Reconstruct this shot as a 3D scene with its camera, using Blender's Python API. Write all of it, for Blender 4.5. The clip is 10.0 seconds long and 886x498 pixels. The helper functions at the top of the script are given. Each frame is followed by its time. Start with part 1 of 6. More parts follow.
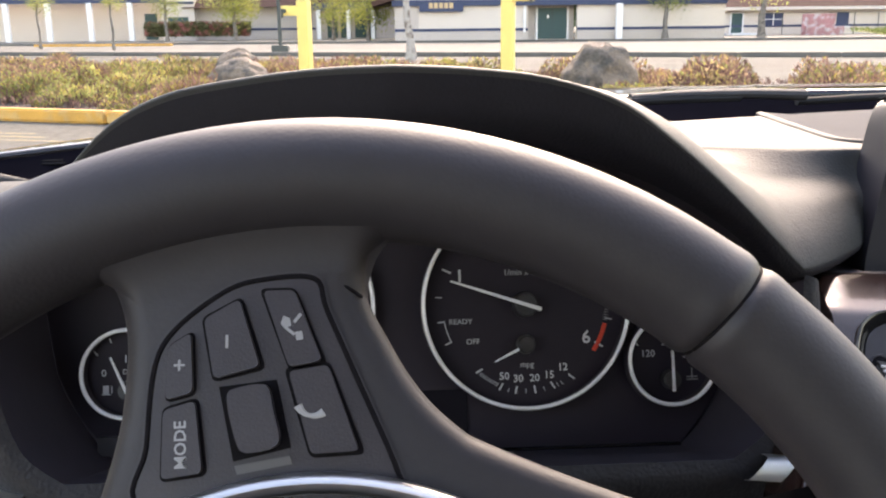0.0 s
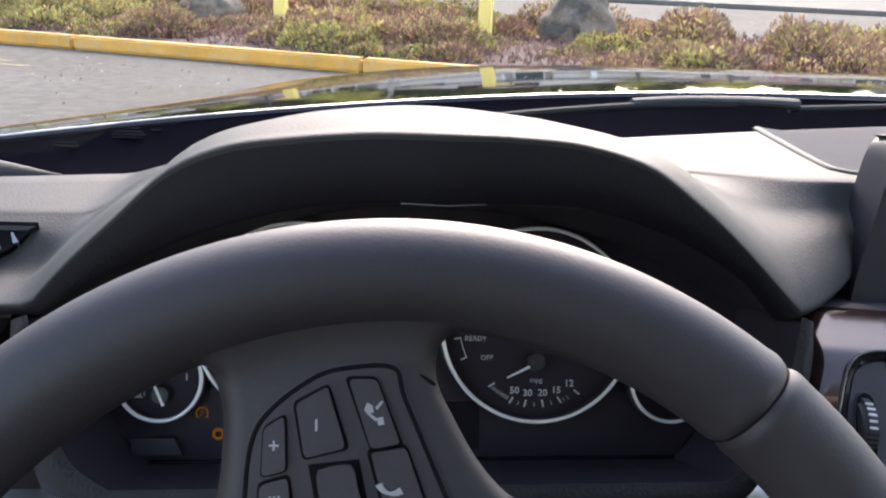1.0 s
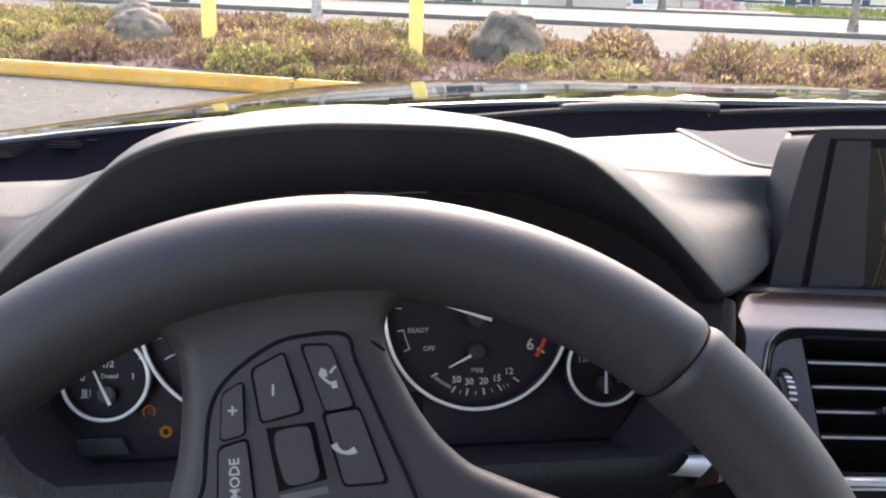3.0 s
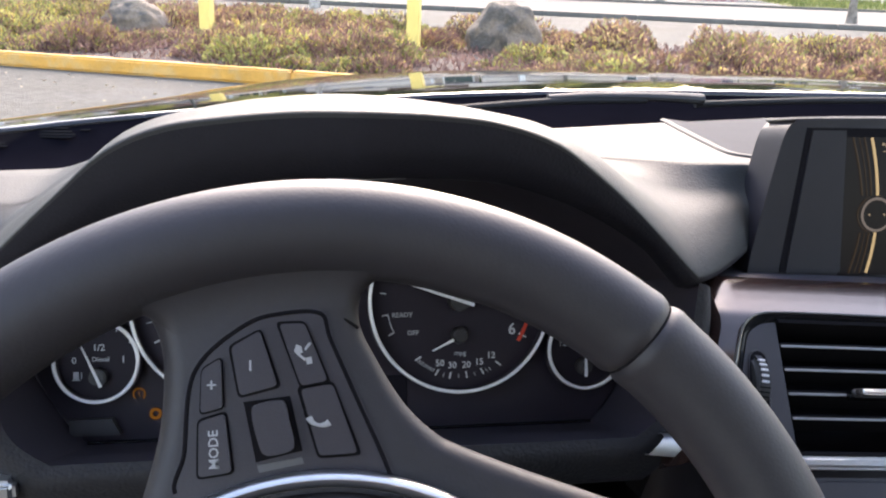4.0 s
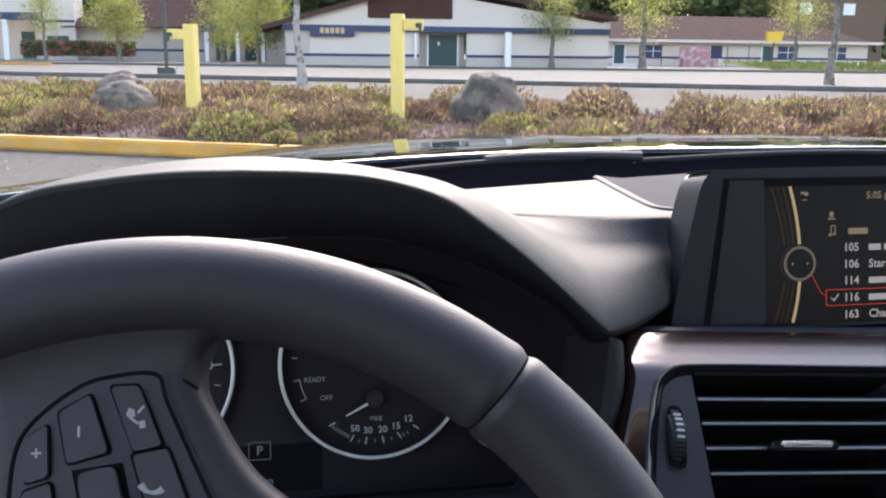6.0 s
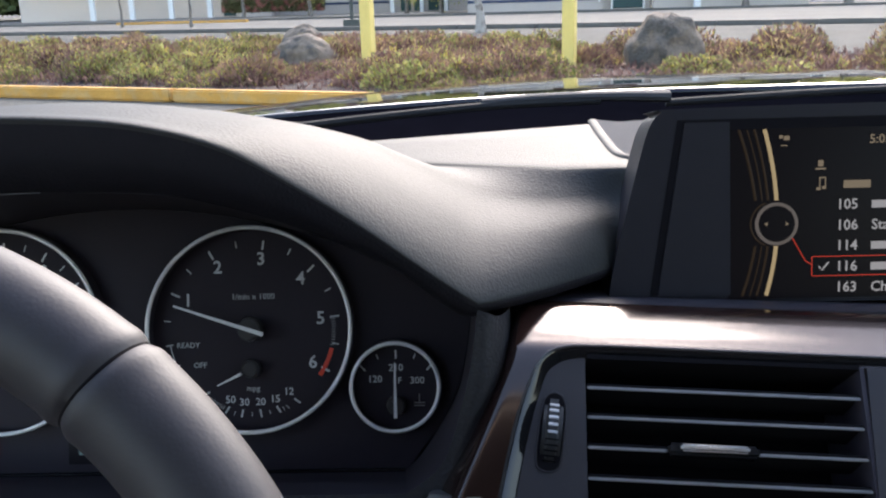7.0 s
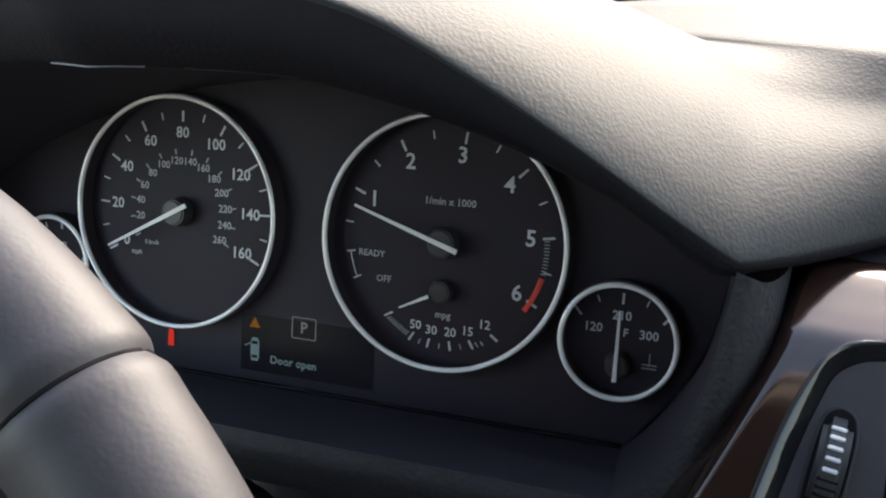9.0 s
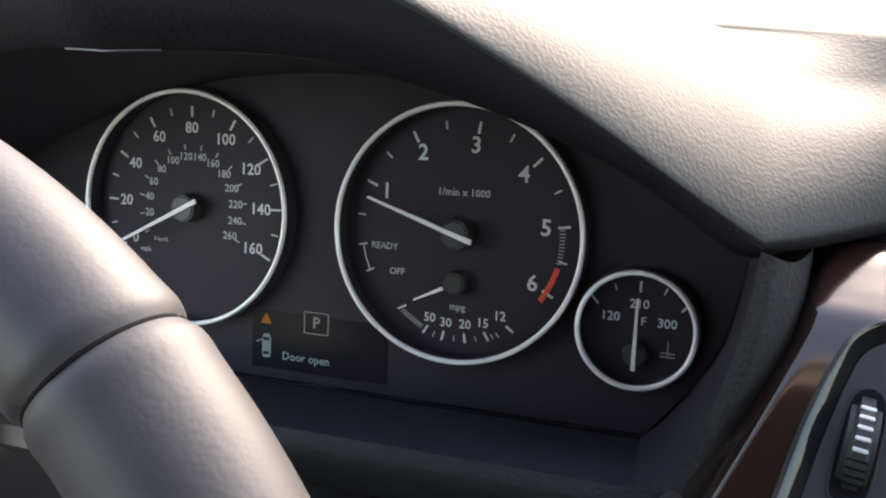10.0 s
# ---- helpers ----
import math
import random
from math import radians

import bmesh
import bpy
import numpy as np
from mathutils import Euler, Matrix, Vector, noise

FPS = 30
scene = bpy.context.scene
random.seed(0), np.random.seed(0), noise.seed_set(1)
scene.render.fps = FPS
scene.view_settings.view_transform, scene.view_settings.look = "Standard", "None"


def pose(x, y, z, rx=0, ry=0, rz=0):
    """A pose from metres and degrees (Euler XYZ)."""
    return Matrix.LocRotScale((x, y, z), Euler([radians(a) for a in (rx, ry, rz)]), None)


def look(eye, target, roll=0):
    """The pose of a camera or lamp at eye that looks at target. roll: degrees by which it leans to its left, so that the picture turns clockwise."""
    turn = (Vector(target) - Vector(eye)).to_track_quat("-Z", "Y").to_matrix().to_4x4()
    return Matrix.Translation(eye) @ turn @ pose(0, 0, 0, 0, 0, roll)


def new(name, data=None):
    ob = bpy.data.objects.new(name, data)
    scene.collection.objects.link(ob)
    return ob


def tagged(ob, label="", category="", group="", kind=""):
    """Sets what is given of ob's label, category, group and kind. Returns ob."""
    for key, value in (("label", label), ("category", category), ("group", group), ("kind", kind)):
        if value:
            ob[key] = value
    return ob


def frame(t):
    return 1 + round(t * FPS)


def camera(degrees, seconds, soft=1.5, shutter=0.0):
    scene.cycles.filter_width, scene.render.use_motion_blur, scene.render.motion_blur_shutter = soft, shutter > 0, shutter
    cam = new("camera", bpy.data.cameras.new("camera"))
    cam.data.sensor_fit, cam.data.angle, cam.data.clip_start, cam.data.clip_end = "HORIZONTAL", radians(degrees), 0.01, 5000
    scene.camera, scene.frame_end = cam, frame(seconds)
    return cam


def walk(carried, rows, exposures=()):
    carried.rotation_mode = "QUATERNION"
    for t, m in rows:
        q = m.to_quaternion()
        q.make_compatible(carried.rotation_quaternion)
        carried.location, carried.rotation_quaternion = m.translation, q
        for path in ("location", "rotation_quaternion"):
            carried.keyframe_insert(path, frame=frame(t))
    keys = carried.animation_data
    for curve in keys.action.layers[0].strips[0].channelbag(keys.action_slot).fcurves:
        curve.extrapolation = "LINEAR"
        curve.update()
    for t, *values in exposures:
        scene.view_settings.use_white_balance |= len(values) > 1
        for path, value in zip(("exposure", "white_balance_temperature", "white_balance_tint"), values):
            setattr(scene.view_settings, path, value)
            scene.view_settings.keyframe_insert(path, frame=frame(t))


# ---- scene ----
cam = camera(52.7, 10.0, soft=2.1)
PATH = [
    (0, (-0.0031, -0.4779, 1.06), (0.1078, 1.4599, 0.5776), -0.60),
    (0.2, (-0.0233, -0.4803, 1.0804), (0.0565, 1.4526, 0.5730), -0.18),
    (0.3, (-0.0273, -0.4793, 1.0917), (0.0666, 1.4426, 0.5462), 0.55),
    (0.5, (-0.0315, -0.4855, 1.1033), (0.1218, 1.4308, 0.5515), 1.97),
    (1, (-0.0344, -0.4887, 1.1105), (0.1498, 1.4064, 0.4982), 2.31),
    (1.2, (-0.0358, -0.4923, 1.1186), (0.1378, 1.3986, 0.4906), 2.13),
    (1.5, (-0.0353, -0.4934, 1.1242), (0.183, 1.3836, 0.4689), 2.94),
    (1.8, (-0.0419, -0.4710, 1.1080), (0.3203, 1.3900, 0.4980), 5.20),
    (2, (-0.0558, -0.4589, 1.1028), (0.3239, 1.386, 0.4301), 7.24),
    (2.3, (-0.0569, -0.4631, 1.1012), (0.2330, 1.3837, 0.3903), 7.64),
    (2.5, (-0.0561, -0.4644, 1.0942), (0.219, 1.3782, 0.3667), 8.13),
    (2.7, (-0.0463, -0.4818, 1.0933), (0.2471, 1.3834, 0.4338), 6.37),
    (3, (-0.0396, -0.5096, 1.1011), (0.2879, 1.3815, 0.5384), 2.20),
    (4.5, (-0.0313, -0.5243, 1.1019), (0.3009, 1.3589, 0.516), 2.23),
    (4.7, (-0.0344, -0.5228, 1.1004), (0.2911, 1.3668, 0.5314), 1.59),
    (5, (-0.0324, -0.5217, 1.1115), (0.2585, 1.3965, 0.6259), 0.89),
    (5.2, (-0.0238, -0.5230, 1.1084), (0.2541, 1.4110, 0.6812), -0.36),
    (5.5, (-0.0218, -0.525, 1.1098), (0.296, 1.4003, 0.6715), 0.50),
    (5.7, (-0.0118, -0.5262, 1.1053), (0.3566, 1.3925, 0.6778), 1.08),
    (6.8, (0.148, -0.5084, 1.0813), (0.2266, 1.4341, 0.6118), -1.88),
    (7, (0.1866, -0.4735, 1.0834), (0.1296, 1.4522, 0.5461), -1.71),
    (7.2, (0.2031, -0.4284, 1.0784), (0.0396, 1.4685, 0.4660), -1.41),
    (7.3, (0.1983, -0.4087, 1.0773), (0.0282, 1.4631, 0.3936), -1.41),
    (7.5, (0.1872, -0.3725, 1.0653), (-0.0493, 1.4706, 0.3256), -0.14),
    (7.8, (0.1761, -0.3399, 1.0711), (-0.2351, 1.4423, 0.2619), 0.47),
    (8, (0.1656, -0.3477, 1.0684), (-0.3127, 1.4237, 0.2727), -0.37),
    (8.2, (0.1682, -0.3497, 1.0738), (-0.4131, 1.4013, 0.3017), -2.38),
    (8.5, (0.1919, -0.3485, 1.0801), (-0.5138, 1.3416, 0.2768), -2.44),
    (8.7, (0.1998, -0.3419, 1.0741), (-0.5160, 1.3453, 0.2735), -2.95),
    (9, (0.1968, -0.3488, 1.0707), (-0.4726, 1.3468, 0.248), -2.97),
    (9.3, (0.1974, -0.3451, 1.0660), (-0.4703, 1.3481, 0.2370), -3.52),
    (9.5, (0.1954, -0.351, 1.0655), (-0.4501, 1.3558, 0.2469), -3.39),
    (10, (0.1894, -0.3521, 1.0617), (-0.475, 1.3565, 0.2623), -3.52),
]
EXPOSURES = [(0.0, 2.66, 8250, 22), (0.3, 2.55, 7350, 21), (1.0, 2.42, 7100, 20), (2.0, 2.22, 7500, 20), (2.5, 2.56, 7900, 20), (3.0, 2.74, 7550, 21), (5.0, 2.56, 7200, 21), (5.5, 2.32, 7050, 20), (5.7, 2.25, 6950, 20), (7.0, 2.06, 6700, 16), (7.5, 1.9, 7100, 12), (8.0, 2.42, 7250, 11), (8.5, 2.74, 7300, 12), (9.0, 2.58, 7400, 13), (9.5, 2.8, 7550, 15), (10.0, 2.95, 7700, 16)]
walk(cam, [(t, look(eye, target, roll)) for t, eye, target, roll in PATH], EXPOSURES)

# ---- light ----
SUN_UP, SUN_TURN = radians(33), radians(14)
world = bpy.data.worlds.new("sky")
scene.world = world
world.use_nodes = True
wn = world.node_tree
wn.nodes.clear()
sky = wn.nodes.new("ShaderNodeTexSky")
sky.sky_type, sky.sun_disc, sky.sun_elevation, sky.sun_rotation = "NISHITA", False, SUN_UP, SUN_TURN
sky.air_density, sky.dust_density = 1.2, 1.5
wbg, wout = wn.nodes.new("ShaderNodeBackground"), wn.nodes.new("ShaderNodeOutputWorld")
wbg.inputs["Strength"].default_value = 0.15
wn.links.new(sky.outputs[0], wbg.inputs[0])
wn.links.new(wbg.outputs[0], wout.inputs[0])
sun = new("sun", bpy.data.lights.new("sun", "SUN"))
sun.data.energy, sun.data.angle, sun.data.color = 1.7, radians(40), (1.0, 0.97, 0.92)
sun.matrix_basis = look((0, 0, 0), (-math.sin(SUN_TURN) * math.cos(SUN_UP), -math.cos(SUN_TURN) * math.cos(SUN_UP), -math.sin(SUN_UP)))


# ---- tools ----
def thing(name, label, category, place=(0, 0, 0), group="", kind=""):
    """A top-level thing: an Empty at its base."""
    ob = new(name)
    ob.matrix_basis = Matrix.Translation(place)
    ob.empty_display_size = 0.05
    return tagged(ob, label, category, group, kind)


def link(ob, parent):
    if parent is not None:
        ob.parent = parent
        ob.matrix_parent_inverse = parent.matrix_basis.inverted() if parent.parent is None else Matrix()
    return ob


def part(name, bm, material, parent=None, label="", smooth=True, m=None, bevel=0.0):
    """A bmesh, in world space or moved there by m, as one mesh object under a thing or a part."""
    if bevel:
        edges = [e for e in bm.edges if len(e.link_faces) == 2 and e.calc_face_angle(0) > 0.6]
        bmesh.ops.bevel(bm, geom=edges, offset=bevel, segments=3, affect="EDGES", clamp_overlap=True)
    if m is not None:
        bm.transform(m)
    mesh = bpy.data.meshes.new(name)
    bmesh.ops.recalc_face_normals(bm, faces=bm.faces[:])
    bm.to_mesh(mesh)
    bm.free()
    if smooth:
        mesh.polygons.foreach_set("use_smooth", [True] * len(mesh.polygons))
        mesh.set_sharp_from_angle(angle=radians(38))
    mesh.materials.append(material)
    ob = link(new(name, mesh), parent)
    if label:
        ob["label"] = label
    return ob


def structure(name, bm, material, label, category, smooth=True, bevel=0.0, m=None):
    return tagged(part(name, bm, material, None, "", smooth, m, bevel), label, category, "", "structure")


def box(size, place=(0, 0, 0), turn=None, bm=None):
    bm = bm or bmesh.new()
    m = Matrix.Translation(place) @ (turn or Matrix()) @ Matrix.Diagonal((*size, 1))
    bmesh.ops.create_cube(bm, size=1, matrix=m)
    return bm


def cone(r1, r2, depth, m=None, sides=32, bm=None):
    bm = bm or bmesh.new()
    bmesh.ops.create_cone(bm, cap_ends=True, segments=sides, radius1=r1, radius2=r2, depth=depth, matrix=m or Matrix())
    return bm


def grid(rows, closed_u=False, closed_v=False, bm=None):
    """A skin over rows of points."""
    bm = bm or bmesh.new()
    vs = [[bm.verts.new(p) for p in row] for row in rows]
    nu, nv = len(vs), len(vs[0])
    for i in range(nu if closed_u else nu - 1):
        for j in range(nv if closed_v else nv - 1):
            a, b, c, d = vs[i][j], vs[(i + 1) % nu][j], vs[(i + 1) % nu][(j + 1) % nv], vs[i][(j + 1) % nv]
            bm.faces.new((a, b, c, d))
    return bm


def slab(outline, low, high, bm=None):
    """A flat outline (u, v) made solid between two heights."""
    bm = bm or bmesh.new()
    a = [bm.verts.new((u, v, low)) for u, v in outline]
    b = [bm.verts.new((u, v, high)) for u, v in outline]
    bm.faces.new(a[::-1]), bm.faces.new(b)
    for i in range(len(a)):
        j = (i + 1) % len(a)
        bm.faces.new((a[i], a[j], b[j], b[i]))
    return bm


def thick(bm, depth):
    """Gives a skin a thickness, against its normals."""
    bmesh.ops.recalc_face_normals(bm, faces=bm.faces[:])
    bmesh.ops.solidify(bm, geom=bm.faces[:] + bm.edges[:] + bm.verts[:], thickness=depth)
    return bm


def spline(points, n=8, closed=False):
    """A smooth curve through points."""
    pts = [Vector(p) for p in points]
    out, count = [], len(pts)
    for i in range(count if closed else count - 1):
        if closed:
            p0, p1, p2, p3 = (pts[(i + k) % count] for k in (-1, 0, 1, 2))
        else:
            p0, p1, p2, p3 = pts[max(i - 1, 0)], pts[i], pts[i + 1], pts[min(i + 2, count - 1)]
        for k in range(n):
            t = k / n
            out.append(0.5 * (2 * p1 + (p2 - p0) * t + (2 * p0 - 5 * p1 + 4 * p2 - p3) * t * t + (3 * p1 - p0 - 3 * p2 + p3) * t ** 3))
    if not closed:
        out.append(pts[-1])
    return out


def even_spline(points, n=7):
    """A smooth curve through unevenly spaced points, with no overshoot."""
    pts = [Vector(p) for p in points]
    pts = [2 * pts[0] - pts[1]] + pts + [2 * pts[-1] - pts[-2]]
    out = []
    for i in range(1, len(pts) - 2):
        p = pts[i - 1:i + 3]
        t = [0.0]
        for a, b in zip(p, p[1:]):
            t.append(t[-1] + max((b - a).length, 1e-6) ** 0.5)
        for k in range(n):
            u = t[1] + (t[2] - t[1]) * k / n
            a = [p[j].lerp(p[j + 1], (u - t[j]) / (t[j + 1] - t[j])) for j in range(3)]
            b = [a[j].lerp(a[j + 1], (u - t[j]) / (t[j + 2] - t[j])) for j in range(2)]
            out.append(b[0].lerp(b[1], (u - t[1]) / (t[2] - t[1])))
    return out + [pts[-2]]


def tube(points, radius, sides=12, bm=None, flat=1.0):
    """A round bar along points; radius may be a function of the place along it, 0 to 1."""
    pts = [Vector(p) for p in points]
    rows, up = [], Vector((0, 0, 1))
    for i, p in enumerate(pts):
        way = (pts[min(i + 1, len(pts) - 1)] - pts[max(i - 1, 0)]).normalized()
        ref = up if abs(way.dot(up)) < 0.95 else Vector((1, 0, 0))
        a = way.cross(ref).normalized()
        b = a.cross(way)
        r = radius(i / (len(pts) - 1)) if callable(radius) else radius
        rows.append([p + r * (math.cos(2 * math.pi * k / sides) * a + flat * math.sin(2 * math.pi * k / sides) * b) for k in range(sides)])
    bm = grid(rows, closed_v=True, bm=bm)
    bm.verts.ensure_lookup_table()
    n = len(bm.verts)
    first, last = [bm.verts[n - len(rows) * sides + k] for k in range(sides)], [bm.verts[n - sides + k] for k in range(sides)]
    bm.faces.new(first), bm.faces.new(last[::-1])
    return bm


def ring(radius, r, sides=96, around=10, bm=None, flat=1.0, start=0.0, end=360.0):
    """A hoop in the xy plane."""
    rows, full = [], end - start >= 360
    for i in range(sides if full else sides + 1):
        a = radians(start + (end - start) * i / sides)
        rows.append([((radius + r * math.cos(2 * math.pi * k / around)) * math.cos(a), (radius + r * math.cos(2 * math.pi * k / around)) * math.sin(a),
                      flat * r * math.sin(2 * math.pi * k / around)) for k in range(around)])
    return grid(rows, closed_u=full, closed_v=True, bm=bm)


def lettering(text, size, m, bm=None, align="CENTER", depth=0.0):
    """Words in the built-in font, as mesh, on the xy plane of m."""
    curve = bpy.data.curves.new("words", "FONT")
    curve.body, curve.size, curve.align_x, curve.align_y, curve.extrude, curve.resolution_u, curve.offset = text, size, align, "CENTER", depth, 2, size * 0.018
    ob = bpy.data.objects.new("words", curve)
    mesh = bpy.data.meshes.new_from_object(ob)
    mesh.transform(m)
    bm = bm or bmesh.new()
    bm.from_mesh(mesh)
    bpy.data.objects.remove(ob), bpy.data.meshes.remove(mesh), bpy.data.curves.remove(curve)
    return bm


def ease(a):
    a = min(max(a, 0.0), 1.0)
    return a * a * (3 - 2 * a)


# ---- materials ----
def paint(name, colour, rough=0.5, metal=0.0, vary=0.15, scale=6.0, grain=0.0, grain_scale=900.0, coat=0.0, spec=0.5, each=0.0, kind="noise", rough_vary=0.0, blotch=None):
    """A surface with a slow and a fine change of tone, a fine relief and, for pieces, a tone of their own."""
    m = bpy.data.materials.new(name)
    m.use_nodes = True
    t = m.node_tree
    b = t.nodes["Principled BSDF"]
    b.inputs["Roughness"].default_value, b.inputs["Metallic"].default_value = rough, metal
    b.inputs["Coat Weight"].default_value, b.inputs["Coat Roughness"].default_value = coat, 0.05
    b.inputs["Specular IOR Level"].default_value = spec
    co = t.nodes.new("ShaderNodeTexCoord")

    def mottle(sc, detail=4.0):
        n = t.nodes.new("ShaderNodeTexNoise")
        n.inputs["Scale"].default_value, n.inputs["Detail"].default_value = sc, detail
        t.links.new(co.outputs["Object"], n.inputs["Vector"])
        return n

    slow, fine = mottle(scale), mottle(scale * 9)
    mix = t.nodes.new("ShaderNodeMath")
    mix.operation = "ADD"
    t.links.new(slow.outputs["Fac"], mix.inputs[0]), t.links.new(fine.outputs["Fac"], mix.inputs[1])
    ramp = t.nodes.new("ShaderNodeMapRange")
    ramp.inputs["From Min"].default_value, ramp.inputs["From Max"].default_value = 0.6, 1.4
    ramp.inputs["To Min"].default_value, ramp.inputs["To Max"].default_value = 1 - vary, 1 + vary
    t.links.new(mix.outputs[0], ramp.inputs["Value"])
    value = ramp.outputs[0]
    if each:
        info, own, mul = t.nodes.new("ShaderNodeObjectInfo"), t.nodes.new("ShaderNodeMapRange"), t.nodes.new("ShaderNodeMath")
        own.inputs["To Min"].default_value, own.inputs["To Max"].default_value, mul.operation = 1 - each, 1 + each, "MULTIPLY"
        t.links.new(info.outputs["Random"], own.inputs["Value"])
        t.links.new(own.outputs[0], mul.inputs[0]), t.links.new(value, mul.inputs[1])
        value = mul.outputs[0]
    col = t.nodes.new("ShaderNodeMix")
    col.data_type, col.blend_type = "RGBA", "MULTIPLY"
    col.inputs["Factor"].default_value = 1.0
    if blotch:
        two, pick, sharp = t.nodes.new("ShaderNodeMix"), mottle(blotch[1], 6.0), t.nodes.new("ShaderNodeMapRange")
        two.data_type = "RGBA"
        two.inputs["A"].default_value, two.inputs["B"].default_value = (*colour, 1), (*blotch[0], 1)
        sharp.inputs["From Min"].default_value, sharp.inputs["From Max"].default_value = 0.48, 0.62
        t.links.new(pick.outputs["Fac"], sharp.inputs["Value"]), t.links.new(sharp.outputs[0], two.inputs["Factor"])
        t.links.new(two.outputs["Result"], col.inputs["A"])
    else:
        col.inputs["A"].default_value = (*colour, 1)
    t.links.new(value, col.inputs["B"])
    t.links.new(col.outputs["Result"], b.inputs["Base Color"])
    if rough_vary:
        rr = t.nodes.new("ShaderNodeMapRange")
        rr.inputs["To Min"].default_value, rr.inputs["To Max"].default_value = max(rough - rough_vary, 0.02), min(rough + rough_vary, 1)
        t.links.new(slow.outputs["Fac"], rr.inputs["Value"]), t.links.new(rr.outputs[0], b.inputs["Roughness"])
    if grain:
        bump = t.nodes.new("ShaderNodeBump")
        bump.inputs["Strength"].default_value, bump.inputs["Distance"].default_value = grain, 1.0 / grain_scale
        if kind == "leather":
            v = t.nodes.new("ShaderNodeTexVoronoi")
            v.feature = "SMOOTH_F1"
            v.inputs["Scale"].default_value = grain_scale
            warp, add = mottle(grain_scale * 0.5, 2.0), t.nodes.new("ShaderNodeVectorMath")
            add.operation = "MULTIPLY_ADD"
            add.inputs[1].default_value = (1.2 / grain_scale,) * 3
            t.links.new(warp.outputs["Color"], add.inputs[0]), t.links.new(co.outputs["Object"], add.inputs[2])
            t.links.new(add.outputs[0], v.inputs["Vector"]), t.links.new(v.outputs["Distance"], bump.inputs["Height"])
        else:
            t.links.new(mottle(grain_scale, 3.0).outputs["Fac"], bump.inputs["Height"])
        t.links.new(bump.outputs["Normal"], b.inputs["Normal"])
    return m


def lit(name, colour, strength=1.0):
    m = bpy.data.materials.new(name)
    m.use_nodes = True
    b = m.node_tree.nodes["Principled BSDF"]
    b.inputs["Base Color"].default_value, b.inputs["Roughness"].default_value, b.inputs["Specular IOR Level"].default_value = (0.003, 0.003, 0.003, 1), 0.25, 0.06
    b.inputs["Emission Color"].default_value, b.inputs["Emission Strength"].default_value = (*colour, 1), strength
    return m


def pane(name, tint=(1, 1, 1), gloss=1.0):
    m = bpy.data.materials.new(name)
    m.use_nodes = True
    t = m.node_tree
    t.nodes.remove(t.nodes["Principled BSDF"])
    clear, shine, mix, fres = (t.nodes.new("ShaderNode" + k) for k in ("BsdfTransparent", "BsdfGlossy", "MixShader", "Fresnel"))
    clear.inputs[0].default_value, shine.inputs["Roughness"].default_value, fres.inputs["IOR"].default_value = (*tint, 1), 0.02, 1.45
    less = t.nodes.new("ShaderNodeMath")
    less.operation, less.inputs[1].default_value = "MULTIPLY", gloss
    t.links.new(fres.outputs[0], less.inputs[0]), t.links.new(less.outputs[0], mix.inputs[0])
    t.links.new(clear.outputs[0], mix.inputs[1]), t.links.new(shine.outputs[0], mix.inputs[2])
    t.links.new(mix.outputs[0], t.nodes["Material Output"].inputs[0])
    return m


def foliage(name, first, second, thin=0.45, rough=0.6, scale=1.5):
    """Leaves: two tones shared out leaf by leaf, a slow drift over the plant, light passing through."""
    m = bpy.data.materials.new(name)
    m.use_nodes = True
    t = m.node_tree
    b = t.nodes["Principled BSDF"]
    b.inputs["Roughness"].default_value, b.inputs["Specular IOR Level"].default_value = rough, 0.25
    geo, co, n = t.nodes.new("ShaderNodeNewGeometry"), t.nodes.new("ShaderNodeTexCoord"), t.nodes.new("ShaderNodeTexNoise")
    n.inputs["Scale"].default_value = scale
    t.links.new(co.outputs["Object"], n.inputs["Vector"])
    tone, col, dim, mul = (t.nodes.new("ShaderNode" + k) for k in ("Math", "Mix", "MapRange", "Mix"))
    tone.operation = "ADD"
    t.links.new(geo.outputs["Random Per Island"], tone.inputs[0]), t.links.new(n.outputs["Fac"], tone.inputs[1])
    share = t.nodes.new("ShaderNodeMapRange")
    share.inputs["From Min"].default_value, share.inputs["From Max"].default_value = 0.45, 1.45
    t.links.new(tone.outputs[0], share.inputs["Value"])
    col.data_type = mul.data_type = "RGBA"
    col.inputs["A"].default_value, col.inputs["B"].default_value = (*first, 1), (*second, 1)
    t.links.new(share.outputs[0], col.inputs["Factor"])
    mul.blend_type, mul.inputs["Factor"].default_value = "MULTIPLY", 1.0
    dim.inputs["From Min"].default_value, dim.inputs["From Max"].default_value = 0.3, 0.7
    dim.inputs["To Min"].default_value, dim.inputs["To Max"].default_value = 0.7, 1.25
    t.links.new(n.outputs["Fac"], dim.inputs["Value"]), t.links.new(dim.outputs[0], mul.inputs["B"]), t.links.new(col.outputs["Result"], mul.inputs["A"])
    t.links.new(mul.outputs["Result"], b.inputs["Base Color"])
    through_leaf, mix = t.nodes.new("ShaderNodeBsdfTranslucent"), t.nodes.new("ShaderNodeMixShader")
    t.links.new(mul.outputs["Result"], through_leaf.inputs["Color"])
    mix.inputs[0].default_value = thin
    t.links.new(b.outputs[0], mix.inputs[1]), t.links.new(through_leaf.outputs[0], mix.inputs[2])
    t.links.new(mix.outputs[0], t.nodes["Material Output"].inputs[0])
    return m


